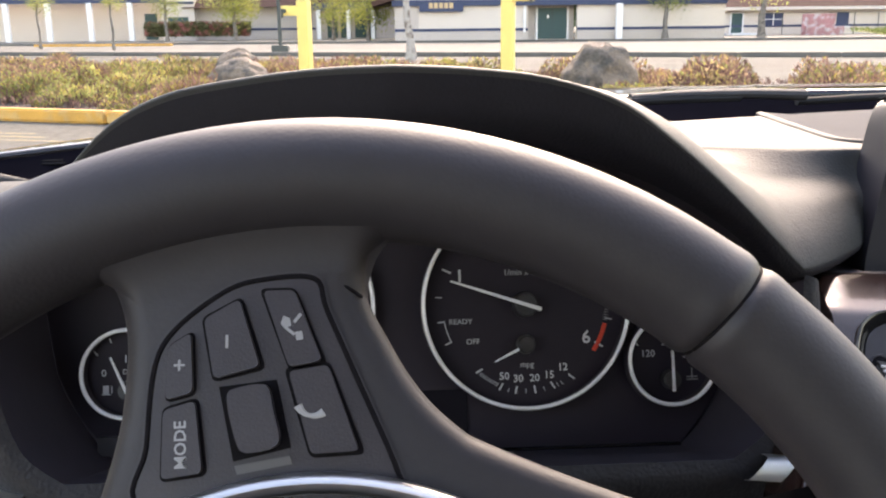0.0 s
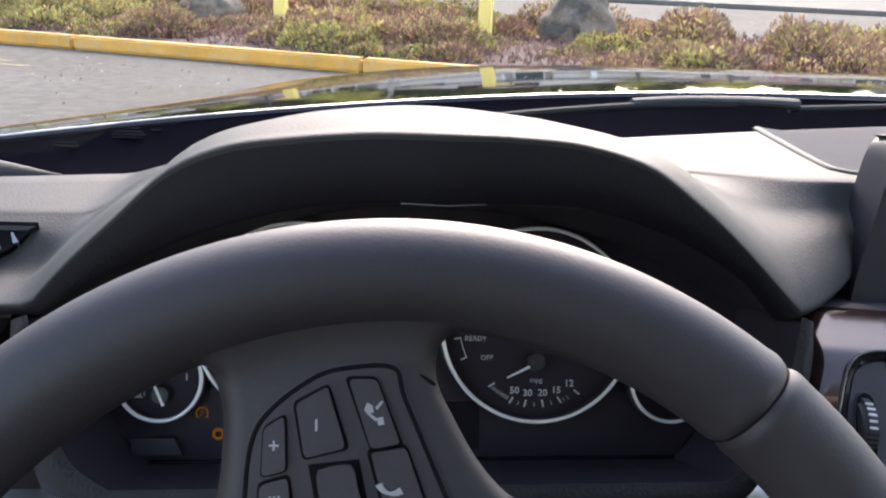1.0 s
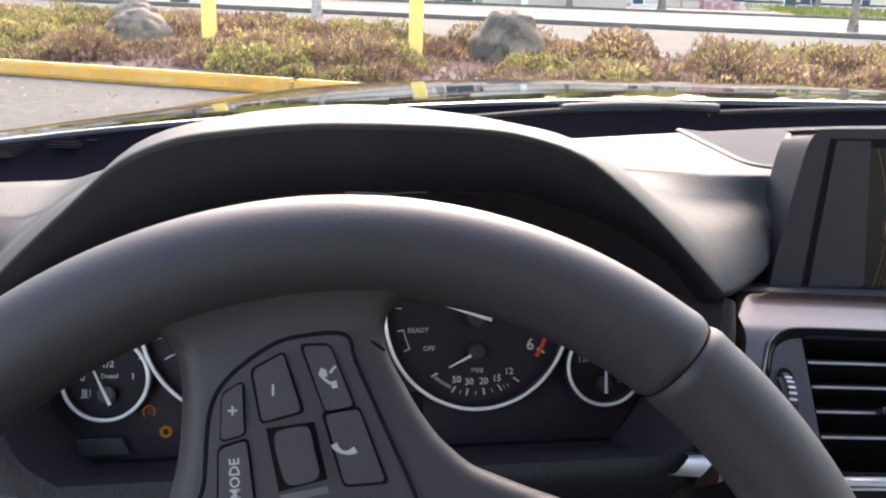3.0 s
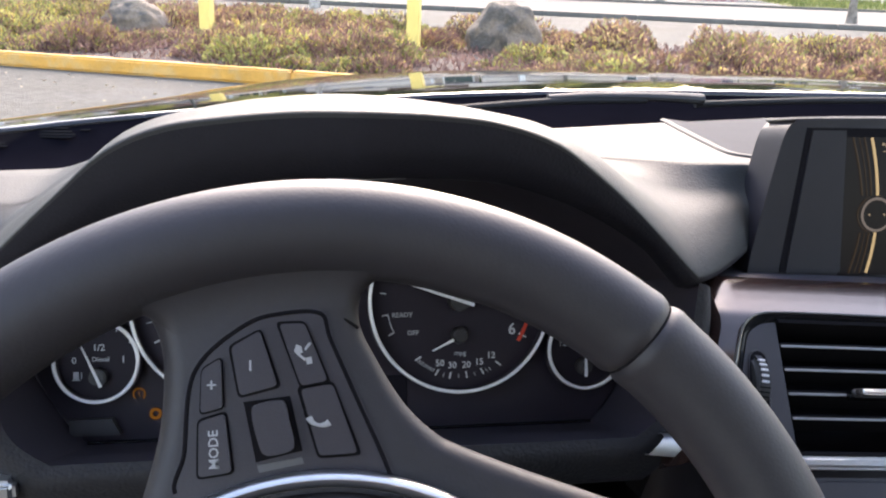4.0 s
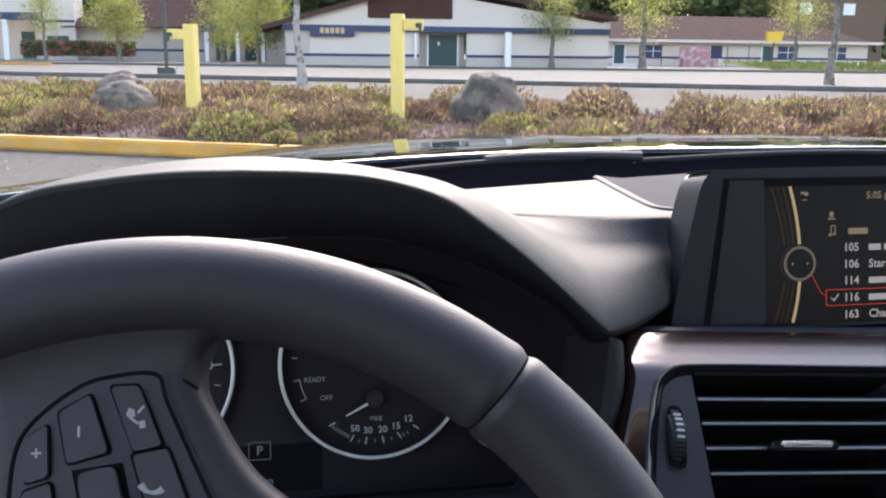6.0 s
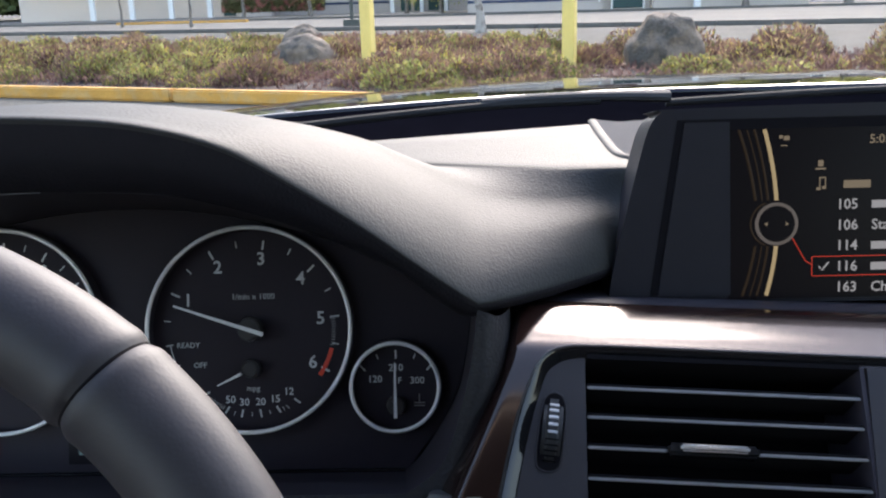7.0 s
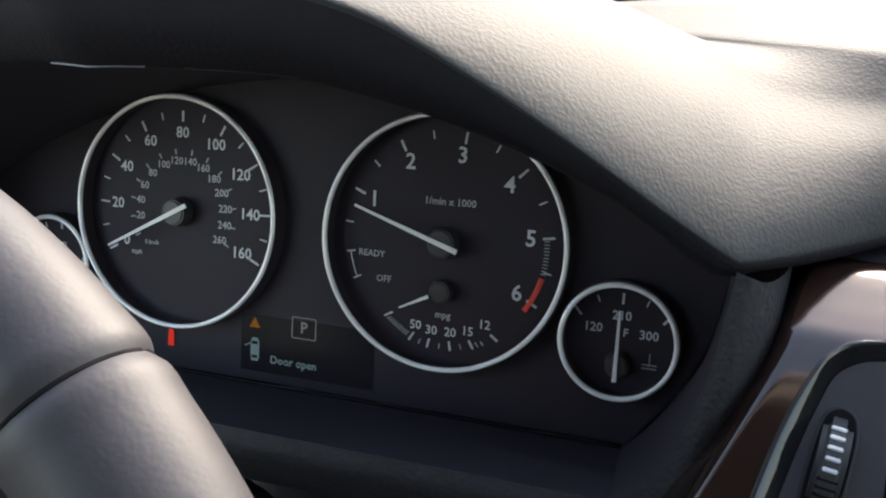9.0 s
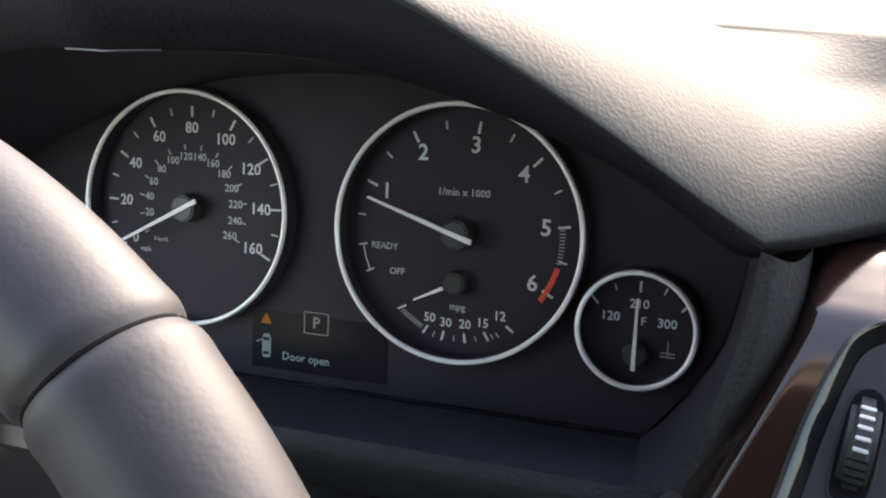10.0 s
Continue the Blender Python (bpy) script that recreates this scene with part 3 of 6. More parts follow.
needle(speedo, SPEED, 207.5, 0.0415, 0.009, 0.0072, 0.005)

revs = dial("tachometer", REVS, 0.0555, "chrome-ringed rev counter with a red zone")
marks = []
for k in range(0, 11):
    marks.append((155.5 - 37.0 * (k / 2), 0.0052 if k % 2 == 0 else 0.0036, 0.001 if k % 2 == 0 else 0.0006))
marks += [(155.5 + 18.5, 0.0036, 0.0006)]
print_marks(REVS, 0.0486, marks, WHITE_INK, revs)
bm = ring(0.0452, 0.0012, 24, 6, flat=0.2, start=-35.0, end=-14.5)
part("red_zone", bm, RED_INK, revs, "red band", m=on_face(*REVS, -0.003), smooth=False)
tagged(part("fine_marks", ticks(REVS, 0.0462, [(7.7 - 1.8 * k, 0.0022, 0.0004) for k in range(12)]), GREY_INK, revs, "", m=CLUSTER, smooth=False), kind="stuff")
print_words([(str(k), *around(REVS, 0.0383, 155.5 - 37.0 * (k - 1)), 0.0098) for k in range(1, 7)], WHITE_INK, revs)
print_words([("1/min x 1000", REVS[0] + 0.001, REVS[1] + 0.0175, 0.0045), ("READY", REVS[0] - 0.0350, REVS[1] - 0.0085, 0.0041), ("OFF", REVS[0] - 0.0285, REVS[1] - 0.0195, 0.0042), ("mpg", REVS[0] + 0.0005, REVS[1] - 0.0325, 0.0043)], PALE_INK, revs, "word")
print_words([(txt, REVS[0] + x, REVS[1] + y, 0.0056) for txt, x, y in (("50", -0.0121, -0.0385), ("30", -0.0045, -0.0400), ("20", 0.0044, -0.0399), ("15", 0.0124, -0.0384), ("12", 0.0199, -0.0345))], WHITE_INK, revs)


def slant_mark(x, y, length, width, bm=None):
    """A mark of the economy scale, turned towards the small needle's hub."""
    turn = Matrix.Rotation(math.atan2(y + 0.0215, x), 4, "Z")
    return box((length, width, 0.0006), (REVS[0] + x, REVS[1] + y, -0.0032), turn, bm)


for x, y in ((-0.0255, -0.0352), (-0.0140, -0.0440), (-0.0058, -0.0460), (0.0044, -0.0460), (0.0142, -0.0440), (0.0245, -0.0396)):
    part("mark", slant_mark(x, y, 0.0042, 0.0009), WHITE_INK, revs, "", m=CLUSTER, smooth=False)
bm = bmesh.new()
for k in range(11):
    slant_mark(-0.0250 + 0.0009 * k, -0.0368 - 0.0006 * k - 0.0001 * k * (10 - k) / 10, 0.0022, 0.0004, bm)
for x, y in ((-0.0100, -0.0458), (-0.0005, -0.0466), (0.0094, -0.0456), (0.0168, -0.0436), (0.0192, -0.0428)):
    slant_mark(x, y, 0.0024, 0.0004, bm)
tagged(part("economy_marks", bm, PALE_INK, revs, "", m=CLUSTER, smooth=False), kind="stuff")
bm = ring(0.0447, 0.0003, 12, 4, start=190.5, end=205.5)
ticks((0, 0), 0.0482, [(190.5, 0.004, 0.0007), (205.5, 0.004, 0.0007)], bm)
part("ready_bracket", bm, WHITE_INK, revs, "", m=on_face(*REVS, -0.0001), smooth=False)
needle(revs, REVS, 161.5, 0.0425, 0.0085, 0.0072, 0.005)
needle(revs, (REVS[0], REVS[1] - 0.0215), 206, 0.0195, -0.005, 0.0055, 0.003, 0.0008)

fuel = dial("fuel_gauge", FUEL, 0.0232, "small chrome-ringed fuel gauge")
print_marks((FUEL[0], FUEL[1] - 0.009), 0.0295, [(90, 0.0045, 0.0008), (132, 0.0045, 0.0007), (48, 0.0045, 0.0009), (69, 0.0028, 0.0005), (111, 0.0028, 0.0005)], WHITE_INK, fuel)
print_words([(txt, FUEL[0] + x, FUEL[1] + y, size) for txt, x, y, size in (("1/2", 0.0, 0.0072, 0.0054), ("0", -0.0135, 0.0, 0.0054), ("1", 0.0135, 0.0, 0.0054))], WHITE_INK, fuel)
print_words([("Diesel", FUEL[0] + 0.001, FUEL[1] + 0.0005, 0.0038)], WHITE_INK, fuel, "word")
bm = box((0.003, 0.0042, 0.0004), (FUEL[0] - 0.0125, FUEL[1] - 0.0085, -0.003))
box((0.0006, 0.0038, 0.0004), (FUEL[0] - 0.0095, FUEL[1] - 0.0085, -0.003), bm=bm)
box((0.0045, 0.0006, 0.0004), (FUEL[0] - 0.0125, FUEL[1] - 0.011, -0.003), bm=bm)
part("pump_sign", bm, WHITE_INK, fuel, "white fuel pump sign", m=CLUSTER, smooth=False)
needle(fuel, (FUEL[0], FUEL[1] - 0.009), 114, 0.0195, 0.006, 0.0055, 0.004, 0.0009)

heat = dial("temperature_gauge", HEAT, 0.0239, "small chrome-ringed temperature gauge")
print_marks((HEAT[0], HEAT[1] - 0.0105), 0.0295, [(90, 0.0045, 0.0009), (132, 0.0045, 0.0008), (48, 0.0045, 0.0009), (69, 0.0028, 0.0005), (111, 0.0028, 0.0005)], WHITE_INK, heat)
print_words([(txt, HEAT[0] + x, HEAT[1] + y, size) for txt, x, y, size in (("210", 0.0, 0.0095, 0.0053), ("120", -0.0115, 0.0035, 0.0053), ("300", 0.0115, 0.0025, 0.0053), ("F", 0.002, 0.0025, 0.0047))], WHITE_INK, heat)
bm = box((0.0005, 0.0055, 0.0004), (HEAT[0] + 0.0125, HEAT[1] - 0.0075, -0.003))
for k in range(2):
    box((0.006, 0.0006, 0.0004), (HEAT[0] + 0.0125, HEAT[1] - 0.0095 - 0.0015 * k, -0.003), bm=bm)
part("coolant_sign", bm, GREY_INK, heat, "grey coolant sign", m=CLUSTER, smooth=False)
needle(heat, (HEAT[0], HEAT[1] - 0.0105), 90, 0.0235, 0.006, 0.0055, 0.004, 0.0009)

SCREEN_DARK = lit("message_panel", (0.03, 0.035, 0.06), 0.02)
GLOW_WHITE, GLOW_AMBER = lit("white_segments", (0.6, 0.75, 0.8), 0.026), lit("amber_lamp", (1.0, 0.42, 0.05), 0.022)
GLOW_RED, GLOW_TEAL = lit("red_lamp", (1.0, 0.06, 0.04), 0.08), lit("pale_teal_segments", (0.36, 0.66, 0.8), 0.032)
lcd = part("message_display", box((0.0695, 0.0275, 0.0008), (0, -0.0575, -0.0036)), SCREEN_DARK, cluster, "dark message screen", m=CLUSTER, smooth=False)
bm = lettering("P", 0.0075, Matrix.Translation((-0.0008, -0.0469, -0.003)))
for w, h, x, y in ((0.0125, 0.0004, -0.0008, -0.0419), (0.0125, 0.0004, -0.0008, -0.0519), (0.0004, 0.01, -0.007, -0.0469), (0.0004, 0.01, 0.0054, -0.0469)):
    box((w, h, 0.0003), (x, y, -0.003), bm=bm)
part("gear_letter", bm, GLOW_WHITE, lcd, "white letter in a frame", m=CLUSTER, smooth=False)
part("message", lettering("Door open", 0.0055, Matrix.Translation((-0.0185, -0.0645, -0.003)), align="LEFT"), GLOW_TEAL, lcd, "pale message", m=CLUSTER, smooth=False)
part("warning_triangle", slab([(-0.0303, -0.0498), (-0.0243, -0.0498), (-0.0273, -0.0448)], -0.0033, -0.003), GLOW_AMBER, lcd, "amber triangle", m=CLUSTER, smooth=False)
bm = slab([(-0.0288, -0.0662), (-0.0293, -0.0640), (-0.0293, -0.0570), (-0.0285, -0.0548), (-0.0255, -0.0548), (-0.0247, -0.0570), (-0.0247, -0.0640), (-0.0252, -0.0662)][::-1], -0.0033, -0.003)
box((0.0032, 0.0006, 0.0004), (-0.0310, -0.0585, -0.003), pose(0, 0, 0, 0, 0, 25), bm)
car = part("car_sign", bm, GLOW_TEAL, lcd, "pale car sign with one door open", m=CLUSTER, smooth=False)
bm = box((0.0030, 0.0014, 0.0002), (-0.027, -0.0572, -0.0028))
part("sign_windows", box((0.0030, 0.0012, 0.0002), (-0.027, -0.0640, -0.0028), bm=bm), SCREEN_DARK, lcd, "", m=CLUSTER, smooth=False)
part("belt_lamp", slab([(-0.077, -0.0655), (-0.0735, -0.0655), (-0.0737, -0.058), (-0.0752, -0.0565), (-0.0767, -0.058)], -0.0033, -0.003), GLOW_RED, cluster, "red warning lamp", m=CLUSTER, smooth=False)
bm = ring(0.0032, 0.0004, 24, 6, start=-50, end=230)
box((0.0005, 0.0026, 0.0004), (0, 0.0, 0), bm=bm)
part("tyre_lamp", bm, GLOW_AMBER, cluster, "amber tyre lamp", m=on_face(-0.1215, -0.0495, -0.003), smooth=False)
part("brake_lamp", ring(0.0026, 0.0009, 24, 6), GLOW_AMBER, cluster, "amber lamp", m=on_face(-0.1125, -0.0612, -0.003), smooth=False)
part("trip_button", slab([(-0.159, -0.0715), (-0.131, -0.0715), (-0.1357, -0.0622), (-0.1587, -0.0622)], -0.004, 0.003), PLASTIC, cluster, "black trip button", m=CLUSTER, bevel=0.0012)
part("lens_rim", tube([CLUSTER @ Vector((-0.15 + 0.30 * k / 20, -0.0765, -0.002)) for k in range(21)], 0.0012, 8), GLOSS_BLACK, cluster, "gloss black lower rim")
# two thin bars added as painted glints over the dials; no real trim here
part("top_line", tube([inner_lip(-0.018 + 0.036 * k / 10) + Vector((0, -0.0002, -0.0002)) for k in range(11)], 0.0003, 6), paint("glint_silver", (0.35, 0.35, 0.36), 0.35, 0.9, vary=0.04), cluster, "thin bright bar standing in for a glint")
part("top_line", tube([inner_lip(0.030 + 0.04 * k / 10) + Vector((0, 0.0, -0.0001)) for k in range(11)], 0.0002, 6), GREY_PLASTIC, cluster, "thin grey bar standing in for a fainter glint")

# ---- steering wheel, turned to the left ----
WHEEL = Matrix(((1, 0, 0, -0.0232), (0, math.sin(0.4386), -math.cos(0.4386), -0.3044), (0, math.cos(0.4386), math.sin(0.4386), 0.8647), (0, 0, 0, 1)))
wheel = thing("steering_wheel", "black leather steering wheel turned a quarter", "steering wheel", (-0.0232, -0.3044, 0.8647))
SEAMS = (50.2, 161.0, 229.5, 341.0)
SKEW = (0.3, -0.3, 0.3, -0.3)


def rim_point(deg, b, r):
    out = 0.1711 + r * math.cos(b)
    return Vector((out * math.cos(radians(deg)), out * math.sin(radians(deg)), 0.98 * r * math.sin(b)))


def rim_radius(deg, b):
    """The leather dips into the seams, which run a little askew, and swells beside them."""
    near = min(abs((deg - s + k * math.cos(b) + 180) % 360 - 180) for s, k in zip(SEAMS, SKEW))
    return 0.0167 - 0.0013 * math.exp(-(near / 0.5) ** 2) + 0.0003 * math.exp(-((near - 1.6) / 0.9) ** 2)


TURNS = [2 * math.pi * k / 40 for k in range(40)]
rows = [[rim_point(i / 2, b, rim_radius(i / 2, b)) for b in TURNS] for i in range(720)]
rim = part("rim", grid(rows, True, True), LEATHER, wheel, "grained black leather rim", m=WHEEL)
for s, k in zip(SEAMS, SKEW):
    part("seam", tube([rim_point(s - k * math.cos(b), b, 0.01535) for b in TURNS + TURNS[:1]], 0.0006, 6), GAP, rim, "dark sewn seam", m=WHEEL)


def shell(outline, low, high, soft, bm=None):
    """A cushion-like slab with rounded edges."""
    pts = [Vector((*p, 0)) for p in outline]
    rows = []
    steps = 6
    for k in range(steps + 1):
        a = math.pi / 2 * k / steps
        inset, z = soft * (1 - math.cos(a)), high - soft * (1 - math.sin(a))
        row = []
        for i, p in enumerate(pts):
            t = (pts[(i + 1) % len(pts)] - pts[i - 1]).normalized()
            n = Vector((-t.y, t.x, 0))
            row.append(p + n * inset + Vector((0, 0, z)))
        rows.append(row)
    rows.insert(0, [p + Vector((0, 0, low)) for p in pts])
    bm = grid(rows, closed_v=True, bm=bm)
    bm.verts.ensure_lookup_table()
    n = len(pts)
    bm.faces.new([bm.verts[len(bm.verts) - n + k] for k in range(n)])
    return bm


def cushion(outline, low, high, soft, steps=6, dome=None):
    """A slab on a clockwise outline whose upper edge is rounded inwards."""
    pts = [Vector((*p, 0)) for p in outline]
    n = len(pts)
    ways = [(pts[(i + 1) % n] - pts[i - 1]).normalized() for i in range(n)]
    rows = [[p + Vector((0, 0, low)) for p in pts]]
    for k in range(steps + 1):
        a = math.pi / 2 * k / steps
        rows.append([p + Vector((w.y, -w.x, 0)) * soft * (1 - math.cos(a)) + Vector((0, 0, high - soft * (1 - math.sin(a)))) for p, w in zip(pts, ways)])
    bm = grid(rows, closed_v=True)
    bm.verts.ensure_lookup_table()
    last = [bm.verts[len(bm.verts) - n + k] for k in range(n)]
    if dome is None:
        bm.faces.new(last)
    else:
        mid = sum((v.co for v in last), Vector()) / n
        inner = [bm.verts.new(v.co.lerp(mid, 0.35) + Vector((0, 0, dome))) for v in last]
        for k in range(n):
            bm.faces.new((last[k], last[(k + 1) % n], inner[(k + 1) % n], inner[k]))
        bm.faces.new(inner)
    bmesh.ops.recalc_face_normals(bm, faces=bm.faces)
    return bm


SPOKE = [(-0.070, 0.04), (-0.0625, 0.07), (-0.057, 0.087), (-0.0525, 0.105), (-0.0512, 0.12), (-0.0516, 0.131), (-0.0545, 0.1405), (-0.060, 0.1485), (-0.066, 0.156), (-0.05, 0.168), (0.0, 0.174), (0.026, 0.168), (0.0165, 0.1565), (0.0128, 0.148), (0.0122, 0.1405),
         (0.0140, 0.1345), (0.0168, 0.129), (0.0225, 0.1185), (0.0290, 0.1095), (0.0368, 0.1022), (0.0428, 0.0985), (0.066, 0.0885), (0.096, 0.077), (0.125, 0.065), (0.150, 0.05), (0.165, 0.02), (0.162, -0.03), (0.135, -0.055), (0.07, -0.06), (0.0, -0.075), (-0.06, -0.04)]
part("spoke", cushion([(p.x, p.y) for p in spline([(*p, 0) for p in SPOKE], 5, True)], -0.03, 0.0035, 0.0075), LEATHER, wheel, "soft black spokes", m=WHEEL)
rows = []
for i in range(61):
    deg = 82.5 + 30 * i / 60
    w = ease((deg - 82.5) / 5) * ease((112.5 - deg) / 4)
    a = radians(deg)
    row = []
    for k in range(13):
        f = k / 12
        b = radians(80 + 110 * f)
        tube_p = Vector((0.1711 + 0.0160 * math.cos(b), 0.0160 * math.sin(b)))
        rho = 0.174 - 0.030 * f
        web_p = Vector((rho, 0.0036 + 0.0117 * (1 - ease(f)) ** 1.15))
        p = tube_p.lerp(web_p, w)
        row.append(Vector((p.x * math.cos(a), p.x * math.sin(a), p.y)))
    rows.append(row)
part("spoke_root", grid(rows), LEATHER, wheel, "black leather spoke root", m=WHEEL)
panel = spline([(-0.0445, 0.086), (-0.0437, 0.1), (-0.0422, 0.12), (-0.037, 0.13), (-0.0245, 0.1395), (-0.0145, 0.1425), (-0.001, 0.1425), (0.0022, 0.134), (0.0098, 0.116), (0.0202, 0.091), (0.0195, 0.085), (-0.01, 0.084)], 6, True)
buttons = part("button_panel", shell([(p.x, p.y) for p in panel], -0.006, 0.0042, 0.0012), GREY_PLASTIC, wheel, "dark grey button panel", m=WHEEL)
part("panel_groove", tube(spline([(-0.0026, 0.1432, 0.0028), (0.004, 0.1418, 0.0028), (0.0085, 0.1395, 0.0026), (0.0115, 0.1375, 0.0015)], 5), 0.0005, 6), GAP, buttons, "", m=WHEEL)
part("panel_groove", tube([(p.x, p.y, 0.0040) for p in panel if p.y > 0.0868], 0.0008, 6), GAP, buttons, "", m=WHEEL)


def rounded(quad, r):
    """The outline of a key with its corners rounded off."""
    out = []
    for i, q in enumerate(quad):
        p, a, b = Vector(q), Vector(quad[i - 1]), Vector(quad[(i + 1) % len(quad)])
        a, b = p + (a - p).normalized() * r, p + (b - p).normalized() * r
        out += [tuple(a.lerp(p, t).lerp(p.lerp(b, t), t)) for t in (0.0, 0.25, 0.5, 0.75, 1.0)]
    return out


def key(name, quad, label, high=0.0066):
    cx, cy = sum(p[0] for p in quad) / 4, sum(p[1] for p in quad) / 4
    part("key_gap", slab(rounded([(cx + (x - cx) * 1.17, cy + (y - cy) * 1.10) for x, y in quad], 0.0020)[::-1], 0.003, 0.0046), GAP, buttons, "", m=WHEEL, smooth=False)
    return part(name, slab(rounded(quad, 0.0016)[::-1], 0.003, high), GREY_PLASTIC, buttons, label, m=WHEEL, bevel=0.0007)


def mark(name, bm, owner):
    part(name, bm, GREY_INK, owner, "", m=WHEEL, smooth=False)


k = key("plus_key", [(-0.0383, 0.1253), (-0.0326, 0.1288), (-0.0319, 0.1134), (-0.0387, 0.1118)], "dark grey key with a plus sign")
bm = box((0.0028, 0.0006, 0.0002), (-0.0353, 0.1205, 0.0067))
mark("plus_sign", box((0.0006, 0.0028, 0.0002), (-0.0353, 0.1205, 0.0067), bm=bm), k)
k = key("minus_key", [(-0.0293, 0.1322), (-0.0203, 0.1372), (-0.0149, 0.1196), (-0.0266, 0.1168)], "dark grey key with a minus sign")
mark("minus_sign", box((0.0007, 0.0034, 0.0002), (-0.0233, 0.1262, 0.0067)), k)
k = key("voice_key", [(-0.0142, 0.1392), (-0.006, 0.1392), (0.001, 0.1206), (-0.0075, 0.1192)], "dark grey voice key")
bm = slab([(-0.0088, 0.1325), (-0.0072, 0.1318), (-0.0068, 0.1298), (-0.0086, 0.1292), (-0.0096, 0.1304)], 0.0066, 0.0068)
box((0.0032, 0.0008, 0.0002), (-0.0072, 0.1285, 0.0067), pose(0, 0, 0, 0, 0, -40), bm)
box((0.0028, 0.0008, 0.0002), (-0.0052, 0.1318, 0.0067), pose(0, 0, 0, 0, 0, 50), bm)
box((0.0018, 0.0022, 0.0002), (-0.0048, 0.1272, 0.0067), pose(0, 0, 0, 0, 0, 10), bm)
mark("voice_sign", bm, k)
k = key("phone_key", [(-0.0076, 0.1181), (0.0026, 0.1195), (0.0102, 0.0975), (-0.002, 0.0971)], "dark grey phone key")
arc = [(-0.0012 + 0.0042 * math.cos(a), 0.1108 + 0.0042 * math.sin(a), 0.0067) for a in (radians(200 + 9 * i) for i in range(13))]
mark("phone_sign", tube(arc, lambda s: 0.0005 + 0.0006 * abs(2 * s - 1), 6, flat=0.3), k)
k = key("mode_key", [(-0.0392, 0.1092), (-0.0313, 0.1114), (-0.0292, 0.0934), (-0.0393, 0.0922)], "dark grey mode key")
mark("word", lettering("MODE", 0.0042, Matrix.Translation((-0.0345, 0.1005, 0.0067)) @ Matrix.Rotation(radians(92), 4, "Z")), k)
part("roller_well", slab([(-0.0256, 0.1148), (-0.0109, 0.1162), (-0.0072, 0.0988), (-0.0218, 0.0958)][::-1], 0.003, 0.0046), GAP, buttons, "", m=WHEEL, bevel=0.0012)
bar = spline([(-0.0225, 0.108, 0), (-0.0228, 0.1128, 0), (-0.0205, 0.1142, 0), (-0.015, 0.1150, 0), (-0.0125, 0.1138, 0), (-0.0112, 0.108, 0), (-0.0098, 0.1018, 0), (-0.0110, 0.0992, 0), (-0.016, 0.0980, 0), (-0.0190, 0.0983, 0), (-0.0205, 0.1005, 0)], 5, True)
part("roller", slab([(p.x, p.y) for p in bar][::-1], 0.003, 0.0080), GREY_PLASTIC, buttons, "dark grey thumb roller", m=WHEEL, bevel=0.0014)
part("roller_base", slab([(-0.0215, 0.0948), (-0.0075, 0.0968), (-0.0068, 0.0948), (-0.0208, 0.0926)][::-1], 0.003, 0.0048), paint("mid_grey_plastic", (0.09, 0.088, 0.088), 0.5, vary=0.08), buttons, "grey roller base", m=WHEEL, bevel=0.0006)
airbag = part("airbag_cover", shell([(0.0895 * math.cos(2 * math.pi * i / 72) - 0.002, 0.0895 * math.sin(2 * math.pi * i / 72) - 0.004) for i in range(72)], -0.005, 0.016, 0.012), LEATHER, wheel, "black padded airbag cover", m=WHEEL)
part("chrome_arc", ring(0.0925, 0.0027, 72, 12, flat=1.6, start=18, end=155), SATIN, wheel, "satin silver trim arc", m=WHEEL @ Matrix.Translation((-0.002, -0.0025, 0.006)))
part("column", cone(0.05, 0.055, 0.2, Matrix.Translation((0, 0, -0.13))), PLASTIC, wheel, "black steering column", m=WHEEL)

# ---- centre of the dashboard: trim, vent, screen ----
VENT = Matrix(((1, 0, 0, 0.24), (0, 0.633, -0.774, -0.093), (0, 0.774, 0.633, 0.91), (0, 0, 0, 1))) @ Matrix.Rotation(radians(-3.6), 4, "Z")
wood = thing("wood_trim", "glossy dark brown wood trim along the dashboard", "trim", (0.24, -0.06, 0.92))


FACIA = Matrix(((1, 0, 0, 0.24), (0, 0.633, -0.774, -0.093), (0, 0.774, 0.633, 0.91), (0, 0, 0, 1)))
TRIM_V = (-0.07, 0.0, 0.009, 0.0131, 0.0188, 0.0258, 0.0343, 0.0424, 0.0470, 0.0500, 0.0530, 0.0546)
TRIM_N = (0.0, 0.0, -0.0003, -0.0009, -0.0026, -0.0070, -0.0128, -0.0183, -0.0217, -0.0252, -0.0308, -0.0368)


def trim_row(x):
    """One line over the strip, from its back edge down to the frame of the vent."""
    d = -0.064 * (x - 0.24)
    return [FACIA @ Vector((x - 0.24, v + d, smooth_at(TRIM_V, TRIM_N, v))) for v in (0.0546 - 0.0395 * k / 32 for k in range(33))]


part("wood_strip", grid([trim_row(0.2517 + 0.0011 * i * (1 + i * 0.055)) for i in range(100)]), WOOD, wood, "polished dark burr wood")


def fall(p):
    """How far the wood bends back behind the plane of the vent: the strip's own section, turned down into the leg."""
    v = p.y + 0.064 * p.x
    return smooth_at(TRIM_V, TRIM_N, v) + 0.0012 * ease((0.018 - v) / 0.03)


